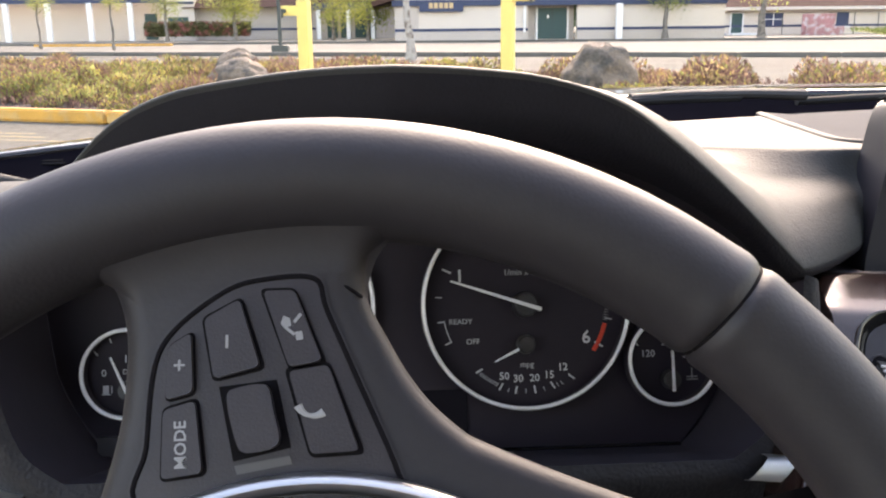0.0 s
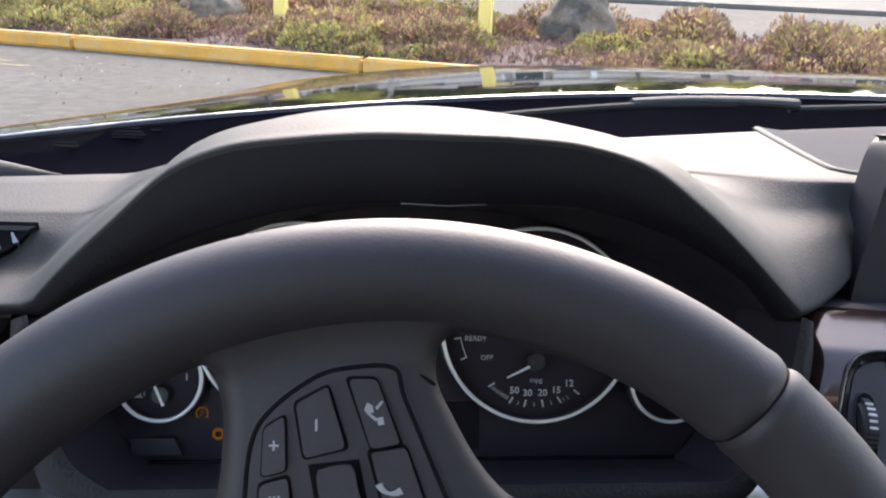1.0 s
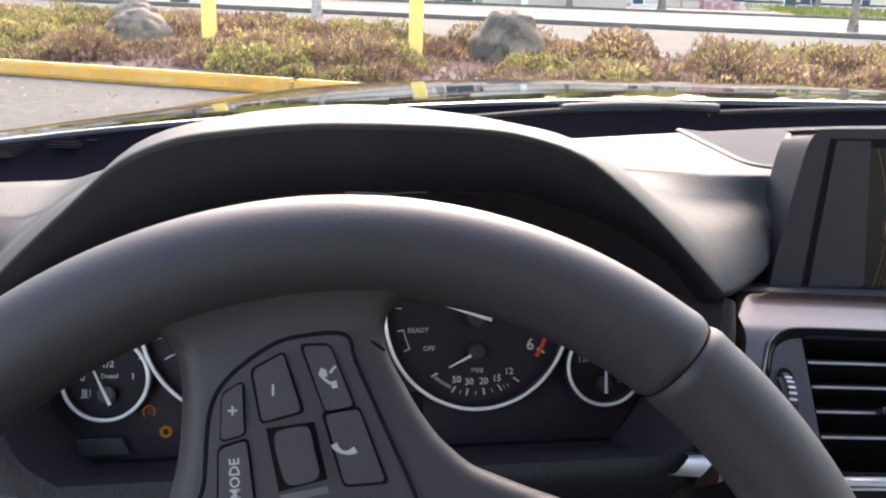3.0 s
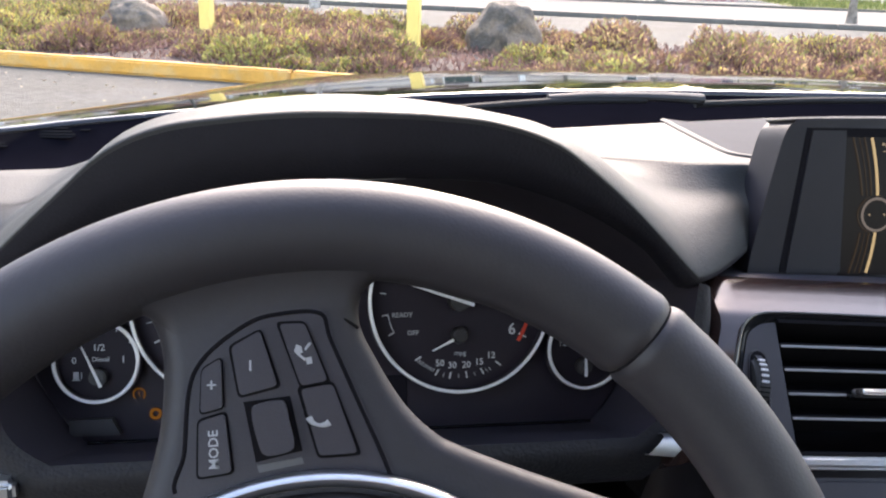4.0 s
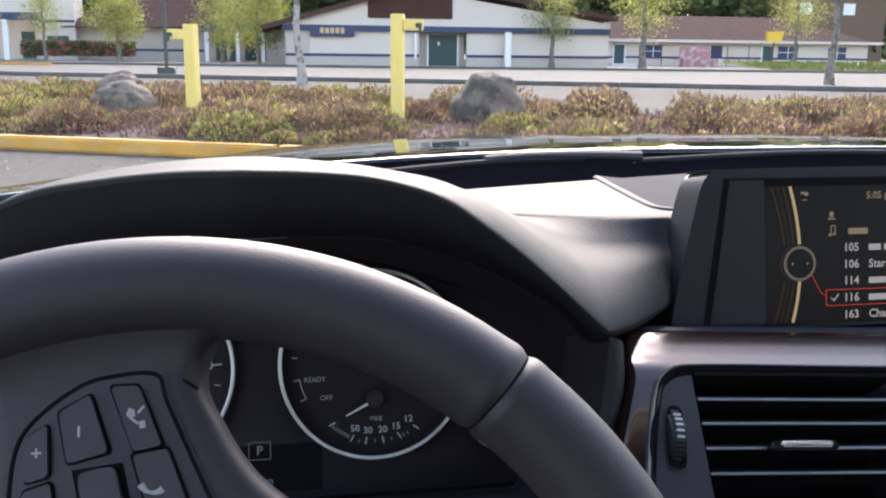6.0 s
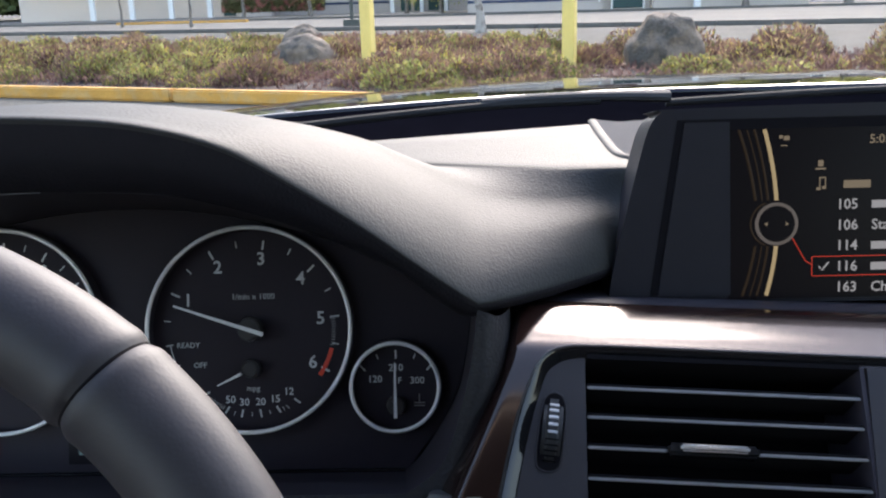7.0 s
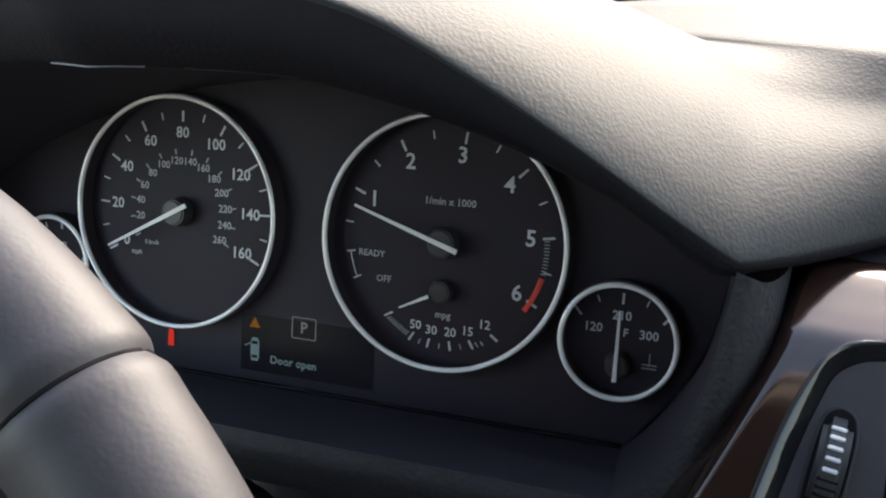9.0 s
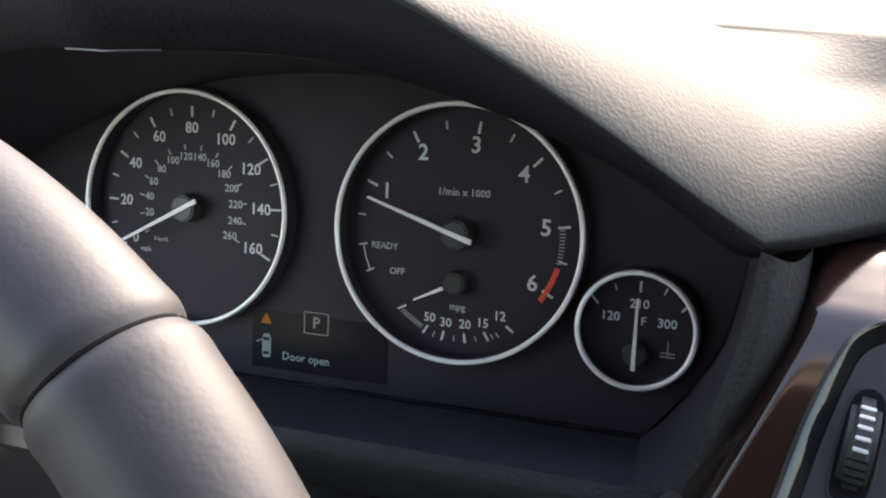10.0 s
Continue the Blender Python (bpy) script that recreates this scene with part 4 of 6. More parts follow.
ridge = even_spline([(-0.0215, 0.0542, 0), (-0.0262, 0.0470, 0), (-0.0292, 0.0370, 0), (-0.0308, 0.0300, 0), (-0.0320, 0.0230, 0), (-0.0338, 0.0140, 0), (-0.0407, -0.0029, 0), (-0.0470, -0.0175, 0), (-0.0578, -0.0417, 0), (-0.0665, -0.0620, 0)], 6)
rim_line = even_spline([(0.0118, 0.0538, 0), (0.0118, 0.0450, 0), (0.0118, 0.0340, 0), (0.0116, 0.0200, 0), (-0.0030, 0.0186, 0), (-0.0157, 0.0166, 0), (-0.0216, 0.0120, 0), (-0.0263, 0.0034, 0), (-0.0325, -0.0120, 0), (-0.0398, -0.0385, 0)], 6)
rows = []
for i, (a, b) in enumerate(zip(ridge, rim_line)):
    if i > 0.93 * len(ridge):
        b = b + Vector((-0.004, -0.02, 0)) * (i / len(ridge) - 0.93) / 0.07
    row = [Vector((a.x - 0.010, a.y, fall(a) - 0.022)), Vector((a.x - 0.0052, a.y, fall(a) - 0.0100)), Vector((a.x - 0.0026, a.y, fall(a) - 0.0048)), Vector((a.x - 0.0006, a.y, fall(a) - 0.0016))]
    row += [Vector((p.x, p.y, fall(p) - 0.0008 * (1 - k / 16) ** 10)) for k in range(17) for p in (a.lerp(b, k / 16),)]
    row.append(Vector((b.x + 0.0003, b.y, fall(b) - 0.006)))
    rows.append([FACIA @ p for p in row])
part("wood_leg", grid(rows), WOOD, wood, "polished dark burr wood")
rows = [[(0.218 + 0.9 * i / 30, y, z - 0.05 * 0.9 * i / 30) for y, z in ((0.03, 0.922), (0.0, 0.9245), (-0.024, 0.9305), (-0.030, 0.9298), (-0.031, 0.925))] for i in range(31)]
part("ledge", grid(rows), GREY_PLASTIC, dash, "grey ledge before the screen")

EDGE_GREY = paint("dull_silver_edge", (0.3, 0.3, 0.3), 0.4, 0.8, vary=0.05)
vent = thing("air_vent", "black central air vent with four chrome-edged slats", "air vent", (0.30, -0.1, 0.87))
OUT = even_spline([(0.16, 0.0093, 0), (0.08, 0.0143, 0), (0.0, 0.0192, 0), (-0.0085, 0.0190, 0), (-0.0157, 0.0170, 0), (-0.0216, 0.0122, 0), (-0.0263, 0.0036, 0), (-0.0325, -0.0120, 0), (-0.0398, -0.0385, 0), (-0.0455, -0.0620, 0)], 6)
IN = even_spline([(0.16, 0.0050, 0), (0.08, 0.0098, 0), (0.0, 0.0142, 0), (-0.0070, 0.0138, 0), (-0.0120, 0.0122, 0), (-0.0176, 0.0080, 0), (-0.0216, -0.0010, 0), (-0.0268, -0.0170, 0), (-0.0330, -0.0410, 0), (-0.0380, -0.0640, 0)], 6)
rows = [[FACIA @ (a.lerp(b, f) + Vector((0, 0, z))) for f, z in ((0, -0.004), (0, 0.0008), (0.1, 0.0014), (0.25, 0.0010), (0.6, -0.0008), (1.0, -0.0028), (1.0, -0.008))] for a, b in zip(OUT, IN)]
DULL_EDGE = paint("dark_polished_edge", (0.06, 0.058, 0.058), 0.18, 0.4, vary=0.05)
frame_ = part("frame", grid(rows), GLOSS_BLACK, vent, "gloss black vent frame")
part("chrome_line", tube([FACIA @ (p + Vector((0, 0, 0.0012))) for p in OUT], 0.0007, 8), DULL_EDGE, frame_, "thin polished dark edge")
cheek = [(p.x, p.y) for p in IN if p.x < 0.0005] + [(-0.004, -0.064)]
part("cheek", slab(cheek, -0.02, -0.0022), PLASTIC, vent, "dark grey side panel", m=FACIA, bevel=0.0012)
part("duct", box((0.124, 0.075, 0.002), (0.062, -0.023, -0.05)), GAP, vent, "", m=VENT, smooth=False)
for y0 in (0.0145, -0.0605):
    part("duct_wall", box((0.124, 0.002, 0.05), (0.062, y0, -0.025)), GAP, vent, "", m=VENT, smooth=False)
part("duct_side", box((0.002, 0.075, 0.05), (0.125, -0.023, -0.025)), DARK, vent, "", m=VENT, smooth=False)
for k in range(4):
    y0 = 0.0 - 0.01375 * k
    s = part("slat", box((0.1235, 0.0016, 0.022), (0.0617, y0, -0.013), pose(0, 0, 0, -8)), GAP, vent, "black slat", m=VENT, bevel=0.0003)
    part("edge", box((0.1235, 0.0014, 0.0012), (0.0617, y0, -0.0015)), EDGE_GREY, s, "thin silver edge", m=VENT, bevel=0.0004)
knob = part("slider", box((0.040, 0.0055, 0.010), (0.0545, -0.0275, 0.0005)), GLOSS_BLACK, vent, "black slider with a chrome bar", m=VENT, bevel=0.0015)
part("chrome_bar", box((0.030, 0.0034, 0.003), (0.0545, -0.0272, 0.0062)), CHROME, knob, "chrome bar", m=VENT, bevel=0.001)
well = spline([(-0.0150, -0.0030, 0), (-0.0112, -0.0050, 0), (-0.0098, -0.0100, 0), (-0.0104, -0.0210, 0), (-0.0118, -0.0330, 0), (-0.0136, -0.0378, 0), (-0.0180, -0.0392, 0), (-0.0222, -0.0376, 0), (-0.0232, -0.0330, 0), (-0.0222, -0.0210, 0), (-0.0206, -0.0100, 0), (-0.0188, -0.0050, 0)], 5, True)
part("wheel_well", slab([(p.x, p.y) for p in well][::-1], -0.003, -0.0016), GAP, vent, "black rounded recess", m=VENT, bevel=0.0003)
part("well_rim", tube([(p.x, p.y, -0.0018) for p in well + well[:1]], 0.0005, 6), PLASTIC, vent, "", m=VENT)
LEAN = Matrix.Translation((-0.0162, -0.0205, -0.0130)) @ Matrix.Rotation(radians(-5), 4, "Z")
thumb = part("thumb_wheel", cone(0.0185, 0.0185, 0.0088, VENT @ LEAN @ Matrix.Rotation(radians(90), 4, "Y"), 64), RUBBER, vent, "black ribbed thumb wheel", bevel=0.0024)
for k in range(5):
    a = radians(55 + 10.5 * k)
    part("rib", box((0.0044, 0.0013, 0.0012), (0, 0, 0)), WHITE_INK, thumb, "", m=VENT @ LEAN @ Matrix.Translation((0, 0.0186 * math.cos(a), 0.0186 * math.sin(a))) @ Matrix.Rotation(a - math.pi / 2, 4, "X"), bevel=0.0003)
for k in range(7):
    a = radians(107 + 8 * k)
    part("groove", box((0.0060, 0.0007, 0.0008), (0, 0, 0)), GAP, thumb, "", m=VENT @ LEAN @ Matrix.Translation((0, 0.0184 * math.cos(a), 0.0184 * math.sin(a))) @ Matrix.Rotation(a - math.pi / 2, 4, "X"))
part("vent_post", slab([(0.127, 0.0145), (0.155, 0.0145), (0.152, -0.062), (0.124, -0.062)][::-1], -0.03, 0.001), PLASTIC, vent, "black middle post", m=VENT, bevel=0.002)
part("lower_strip", box((0.175, 0.007, 0.006), (0.068, -0.0655, -0.001)), SATIN, vent, "satin silver strip under the vent", m=VENT, bevel=0.002)
radio = thing("radio_panel", "black control panel under the air vent", "control panel", (0.31, -0.15, 0.8))
part("fascia", box((0.20, 0.07, 0.01), (0.085, -0.108, -0.004)), PLASTIC, radio, "black plastic fascia", m=VENT, bevel=0.003)
part("slot", box((0.11, 0.003, 0.002), (0.085, -0.09, 0.0015)), GLOSS_BLACK, radio, "", m=VENT)

SCREEN = Matrix(((1, 0, 0, 0.263), (0, 0.18, -0.984, 0.001), (0, 0.984, 0.18, 0.921), (0, 0, 0, 1)))
display = thing("display_screen", "black dashboard display showing a radio station list", "screen", (0.41, 0.02, 0.92))
hull = spline([(0.0, -0.004), (0.004, 0.02), (0.0175, 0.075), (0.0235, 0.094), (0.0295, 0.1005), (0.037, 0.1025), (0.15, 0.1035), (0.267, 0.1025), (0.2745, 0.1005), (0.2805, 0.094), (0.2865, 0.075), (0.300, 0.02), (0.304, -0.004)], 6)
part("housing", slab([(p.x, p.y) for p in hull][::-1], -0.03, 0.004), SCREEN_BLACK, display, "black plastic housing", m=SCREEN, bevel=0.005)
inner = [(0.0220, 0.001), (0.0372, 0.0965), (0.2668, 0.0965), (0.2820, 0.001)]
part("bezel_gap", slab([(x + (0.001 if x < 0.15 else -0.001), y) for x, y in inner][::-1], 0.003, 0.0045), GAP, display, "", m=SCREEN, smooth=False)
part("bezel", slab([(0.0272, 0.0005), (0.0418, 0.0950), (0.0660, 0.0950), (0.0668, 0.0005)][::-1], 0.003, 0.0052), SCREEN_BLACK, display, "dark grey side panel", m=SCREEN, bevel=0.0006)
part("bezel", slab([(0.2372, 0.0005), (0.2380, 0.0950), (0.2622, 0.0950), (0.2768, 0.0005)][::-1], 0.003, 0.0052), SCREEN_BLACK, display, "dark grey side panel", m=SCREEN, bevel=0.0006)
LCD = lit("lcd_black", (0.015, 0.013, 0.018), 0.05)
GOLD, LCD_WHITE, LCD_DIM, LCD_RED = lit("lcd_gold", (0.85, 0.68, 0.38), 0.10), lit("lcd_white", (0.8, 0.82, 0.85), 0.085), lit("lcd_dim", (0.6, 0.5, 0.35), 0.07), lit("lcd_red", (0.8, 0.08, 0.05), 0.11)
LCD_RING = lit("lcd_ring", (0.55, 0.5, 0.46), 0.045)
LCD_BROWN = lit("lcd_brown", (0.34, 0.24, 0.15), 0.016)
panel_lcd = part("lcd", box((0.172, 0.0925, 0.001), (0.152, 0.0445, 0.0045)), LCD, display, "black screen", m=SCREEN, smooth=False)


def glow(name, bm, material):
    part(name, bm, material, panel_lcd, "", m=SCREEN, smooth=False)


def bow(y):
    """The bowed line beside the turning knob on the screen."""
    return 0.0918 - (0.0073 if y > 0.0392 else 0.0098) * ((y - 0.0392) / 0.0516) ** 2


for dx, w, mat_, name in ((0.0, 0.0011, GOLD, "gold_line"), (-0.0042, 0.0007, LCD_BROWN, "brown_line"), (-0.0072, 0.0004, LCD_BROWN, "brown_line"), (-0.0105, 0.0008, LCD_BROWN, "brown_line")):
    line = [(bow(y) + dx * (1 + 6 * abs(y - 0.0392)), y, 0.0052) for y in [0.0905 * k / 40 for k in range(41)]]
    top, low = [p for p in line if p[1] > 0.0500], [p for p in line if p[1] < 0.0285]
    glow(name, tube(top, w, 6, flat=0.15), mat_), glow(name, tube(low, w, 6, flat=0.15), mat_)
KNOB = SCREEN @ Matrix.Translation((0.0915, 0.0392, 0.0053))
part("knob_disc", cone(0.0098, 0.0098, 0.0003, Matrix.Identity(4), 48), LCD, panel_lcd, "", m=KNOB, smooth=False)
part("knob_ring", ring(0.0106, 0.0011, 48, 8, flat=0.2), LCD_RING, panel_lcd, "", m=KNOB, smooth=False)
part("knob_shade", ring(0.0122, 0.0005, 32, 6, flat=0.2, start=110, end=250), LCD_BROWN, panel_lcd, "", m=KNOB @ Matrix.Translation((-0.0018, 0, 0)), smooth=False)
bm = slab([(0.0848, 0.0392), (0.0866, 0.0403), (0.0866, 0.0381)][::-1], 0.0054, 0.0056)
glow("arrows", slab([(0.0982, 0.0392), (0.0964, 0.0403), (0.0964, 0.0381)], 0.0054, 0.0056, bm), LCD_DIM)
bm = bmesh.new()
for txt, y in (("105", 0.049), ("106", 0.0377), ("114", 0.0266), ("116", 0.0152), ("163", 0.0038)):
    lettering(txt, 0.0078, Matrix.Translation((0.1295, y, 0.0052)), bm)
lettering("Stars", 0.0078, Matrix.Translation((0.1425, 0.0377, 0.0052)), bm, "LEFT")
lettering("Chanson", 0.0078, Matrix.Translation((0.1425, 0.0038, 0.0052)), bm, "LEFT")
for y, widths in ((0.049, (0.009, 0.018)), (0.0266, (0.013, 0.015)), (0.0152, (0.014,))):
    x = 0.1425
    for w in widths:
        box((w, 0.0042, 0.0002), (x + w / 2, y, 0.0052), bm=bm)
        x += w + 0.0025
glow("station_list", bm, LCD_WHITE)
glow("clock", lettering("5:05 pm", 0.0068, Matrix.Translation((0.1518, 0.0838, 0.0052))), LCD_DIM)
bm = box((0.0145, 0.0042, 0.0002), (0.1345, 0.06, 0.0052))
box((0.0006, 0.006, 0.0002), (0.1145, 0.0605, 0.0052), bm=bm), box((0.0006, 0.006, 0.0002), (0.1175, 0.0612, 0.0052), bm=bm), box((0.0036, 0.0008, 0.0002), (0.116, 0.0638, 0.0052), bm=bm)
box((0.0022, 0.0016, 0.0002), (0.1138, 0.0578, 0.0052), bm=bm), box((0.0022, 0.0016, 0.0002), (0.1168, 0.0584, 0.0052), bm=bm)
box((0.0055, 0.001, 0.0002), (0.1149, 0.0686, 0.0052), bm=bm), box((0.0028, 0.0034, 0.0002), (0.1149, 0.0715, 0.0052), bm=bm)
glow("heading", bm, LCD_DIM)
bm = box((0.003, 0.0024, 0.0002), (0.0965, 0.0855, 0.0052))
box((0.002, 0.0018, 0.0002), (0.0935, 0.0862, 0.0052), bm=bm), box((0.0035, 0.0006, 0.0002), (0.0952, 0.0815, 0.0052), bm=bm)
glow("status_signs", bm, LCD_DIM)
bm = box((0.115, 0.0005, 0.0002), (0.1685, 0.0209, 0.0052))
box((0.115, 0.0005, 0.0002), (0.1685, 0.0103, 0.0052), bm=bm), box((0.0005, 0.0106, 0.0002), (0.1108, 0.0156, 0.0052), bm=bm)
tube([(0.1, 0.0315, 0.0052), (0.107, 0.019, 0.0052), (0.1108, 0.0165, 0.0052)], 0.0003, 6, bm)
glow("selection_frame", bm, LCD_RED)
glow("tick", tube([(0.1145, 0.0155, 0.0053), (0.1162, 0.0135, 0.0053), (0.1198, 0.0178, 0.0053)], 0.0005, 6), LCD_WHITE)

# speaker cover on the pad
def pad_at(p, up):
    return Vector((p.x, p.y, pad_top(p.y) + 0.0004 + up))


front = spline([(0.2815, 0.204, 0), (0.2805, 0.165, 0), (0.2800, 0.125, 0), (0.2805, 0.085, 0), (0.2850, 0.0715, 0), (0.2950, 0.0650, 0), (0.3150, 0.0620, 0), (0.40, 0.0615, 0), (0.50, 0.0625, 0), (0.62, 0.066, 0)], 6)
outline = [(p.x, p.y) for p in front] + [(x, pad_back(x) - 0.006) for x in (0.62, 0.55, 0.48, 0.42, 0.36, 0.32, 0.30)]
bm = slab(outline, -0.002, 0.0012)
for v in bm.verts:
    v.co.z += pad_top(v.co.y) + 0.0004
cover = tagged(part("speaker_cover", bm, paint("grey_speaker_cloth", (0.075, 0.075, 0.077), 0.95, spec=0.08, vary=0.06, grain=0.2, grain_scale=1200), None, smooth=False), "smooth grey speaker cover set in the dashboard", "speaker cover")
part("edge_bead", tube([pad_at(p, 0.0004) for p in front[1:]], 0.0035, 10, flat=0.5), VINYL, cover, "raised vinyl edge")

# rounded trim at the far left end of the pad
end = spline([(-0.236, 0.121, 0.962), (-0.262, 0.118, 0.963), (-0.30, 0.112, 0.962), (-0.36, 0.10, 0.960), (-0.40, 0.09, 0.955)], 6)
part("corner_trim", tube(end, lambda f: 0.002 + 0.016 * ease(f * 1.6), 16), VINYL, dash, "rounded trim at the foot of the pillar")

# left vent
side_vent = thing("side_vent", "black side air vent with slats", "air vent", (-0.25, -0.06, 0.95))
LV_O, LV_U = Vector((-0.2353, 0.0012, 0.9632)), Vector((0.0233, 0.0035, -0.0013)).normalized()
LV_V = (Vector((0.005, 0.0161, 0.0145)) - Vector((0.005, 0.0161, 0.0145)).dot(LV_U) * LV_U).normalized()
LV_N = LV_U.cross(LV_V)
LV = Matrix(((LV_U.x, LV_V.x, LV_N.x, LV_O.x), (LV_U.y, LV_V.y, LV_N.y, LV_O.y), (LV_U.z, LV_V.z, LV_N.z, LV_O.z), (0, 0, 0, 1)))
part("slot", slab([(-0.1, 0.0012), (0.0235, 0.0008), (0.0235, -0.0008), (-0.1, -0.0008)][::-1], -0.004, 0.0030), GAP, side_vent, "narrow black slot", m=LV, bevel=0.0004)
part("lip", slab([(-0.1, -0.0012), (0.0225, -0.0012), (0.0185, -0.0042), (-0.1, -0.0046)][::-1], -0.004, 0.0026), VINYL, side_vent, "grained upper lip", m=LV, bevel=0.0008)
part("opening", slab([(-0.1, -0.0046), (0.0188, -0.0042), (0.0155, -0.0098), (0.0105, -0.0152), (0.001, -0.0208), (-0.02, -0.031), (-0.05, -0.04), (-0.1, -0.045)][::-1], -0.004, 0.0014), GAP, side_vent, "black vent opening", m=LV)
# the light on these slats is put into their colour: pale edge metal
for k in range(6):
    u = 0.0125 - 0.0085 * k
    deep = -0.0115 - 0.0042 * k
    part("slat", slab([(u - 0.0024, -0.0056), (u - 0.0014, -0.0056), (u + 0.0022, deep), (u - 0.0006, deep - 0.001)], -0.002, 0.0026), EDGE_GREY, side_vent, "slat with the light on it put in as a pale tone", m=LV, bevel=0.0003)

# ---- cowl, wipers, bonnet, glass, cabin ----
rows = []
for x in [-0.42 + 1.58 * i / 80 for i in range(81)]:
    a, b, z0 = pad_back(x) + 0.012, cowl(x), cowl_z(x)
    rows.append([(x, a + (b - a) * f, z) for f, z in ((0, 0.92), (0.04, 0.945), (0.3, 0.955 + 0.4 * (z0 - 0.985)), (0.6, z0 - 0.030), (0.85, z0 - 0.016), (1.0, z0 - 0.002), (1.01, z0 - 0.003))])
structure("cowl", grid(rows), COWL, "black windshield cowl and glass border", "cowl")
MARK = paint("faded_print", (0.012, 0.012, 0.013), 0.95, spec=0.0, vary=0.2, scale=60)
mark_ = thing("glass_mark", "faded grey printed mark on the glass border", "printed mark", (-0.2, 0.12, 0.955))
for x0, f, w in ((-0.228, 0.965, 0.020), (-0.232, 0.945, 0.036), (-0.232, 0.925, 0.042), (-0.230, 0.905, 0.034), (-0.270, 0.905, 0.018), (-0.270, 0.885, 0.022), (-0.205, 0.93, 0.008)):
    y0, y1 = pad_back(x0) + 0.012, cowl(x0)
    part("bar", box((w, 0.0028, 0.0006)), MARK, mark_, smooth=False, m=pose(x0, y0 + (y1 - y0) * f, cowl_z(x0) - 0.016 + (f - 0.85) / 0.15 * 0.014 + 0.0008, 22))
WIPER = paint("dull_wiper_black", (0.02, 0.02, 0.021), 0.7, vary=0.15, spec=0.2)
WIPER_GREY = paint("dull_wiper_grey", (0.045, 0.045, 0.047), 0.7, vary=0.15, spec=0.25)
wiper = thing("wiper", "black windshield wiper at rest", "wiper", (0.2, 0.25, 0.98))
part("blade", tube(spline([(-0.08, 0.155, 0.983), (0.06, 0.225, 0.991), (0.2, 0.272, 0.997), (0.30, 0.288, 0.998)], 8), 0.0035, 8), WIPER, wiper, "rubber blade")
part("arm", tube(spline([(0.20, 0.276, 1.0), (0.25, 0.285, 1.0015), (0.31, 0.291, 1.001), (0.359, 0.294, 0.999)], 6), lambda s: 0.0045 + 0.003 * s, 10, flat=0.7), WIPER_GREY, wiper, "dark grey arm")
wiper2 = thing("wiper", "black windshield wiper at rest", "wiper", (0.6, 0.3, 0.98))
part("blade", tube(spline([(0.36, 0.31, 0.992), (0.6, 0.325, 0.997), (0.95, 0.29, 0.99)], 8), 0.0035, 8), WIPER, wiper2, "rubber blade")


def bonnet_z(x, f):
    """The bonnet: rising a little from the windshield, then bending down to the front and the sides."""
    y = cowl(x) + (1.5 - cowl(x)) * f
    d, left, right = y - cowl(x), max(0.0, 0.43 - x), max(0.0, x - 0.8)
    fall = ease(d / 0.55)
    side = 0.008 * left ** 2 * fall + 0.085 * left ** 4 * fall + 0.08 * right ** 2 * fall
    lift = 0.028 * ease((x - 0.05) / 0.5) - 0.020
    curl, near, past = min(d, 0.1), min(max(0.0, d - 0.1), 0.487), max(0.0, d - 0.587)
    return y, cowl_z(x) + lift * curl - 5 * (lift + 0.048) * curl ** 2 - 0.048 * near - 0.056 * near ** 2 - 0.1025 * past - 0.02 * past ** 2 - side - 0.25 * max(0.0, (y - 1.15) / 0.35) ** 2.2


rows = []
for x in [-0.53 + 1.8 * i / 90 for i in range(91)]:
    edge = Vector((x, *bonnet_z(x, 0.0)))
    lipped = [edge + Vector((0, dy, dz)) for dy, dz in ((0.004, -0.016), (-0.0035, -0.010), (-0.0048, -0.006), (-0.0045, -0.003), (-0.0028, -0.0008))]
    rows.append(lipped + [(x, *bonnet_z(x, (k / 44) ** 1.4)) for k in range(45)])
structure("bonnet", grid(rows), BODY, "glossy black car bonnet reflecting trees and sky", "bonnet")
for sx, x in ((-1, -0.53), (1, 1.27)):
    rows = [[(x + sx * 0.06 * math.sin(a), y, bonnet_z(x, (y + 0.25) / 1.7)[1] - 0.25 * (1 - math.cos(a))) for a in (k * math.pi / 16 for k in range(9))] for y in [-0.25 + 0.17 * i for i in range(11)]]
    structure("wing", grid(rows), BODY, "glossy black car wing", "car wing")

rows = []
for i in range(41):
    s = i / 40 * 2 - 1
    x0, x1 = CAR_X + 0.735 * s, CAR_X + 0.58 * s
    base, head = Vector((x0, 0.355 - 0.33 * s * s - 0.04, 0.985)), Vector((x1, -0.42 - 0.09 * s * s, 1.385))
    rows.append([base.lerp(head, k / 12) + Vector((0, 0.012 * math.sin(math.pi * k / 12), 0.02 * math.sin(math.pi * k / 12))) for k in range(13)])
glass = structure("windshield", grid(rows), GLASS, "clear raked windshield", "windshield")
glass.visible_shadow = False
rows = []
for i in range(25):
    s = i / 24 * 2 - 1
    rows.append([(CAR_X + 0.60 * s * f, y - 0.09 * s * s * g, z - 0.05 * s * s) for y, z, f, g in ((-0.42, 1.385, 0.97, 1), (-0.50, 1.40, 1.0, 1), (-0.9, 1.43, 1.02, 0), (-1.5, 1.41, 1.0, 0), (-1.9, 1.35, 0.95, 0))])
structure("ceiling", thick(grid(rows), 0.04), HEADLINER, "pale beige cloth car roof lining", "ceiling")
rows = []
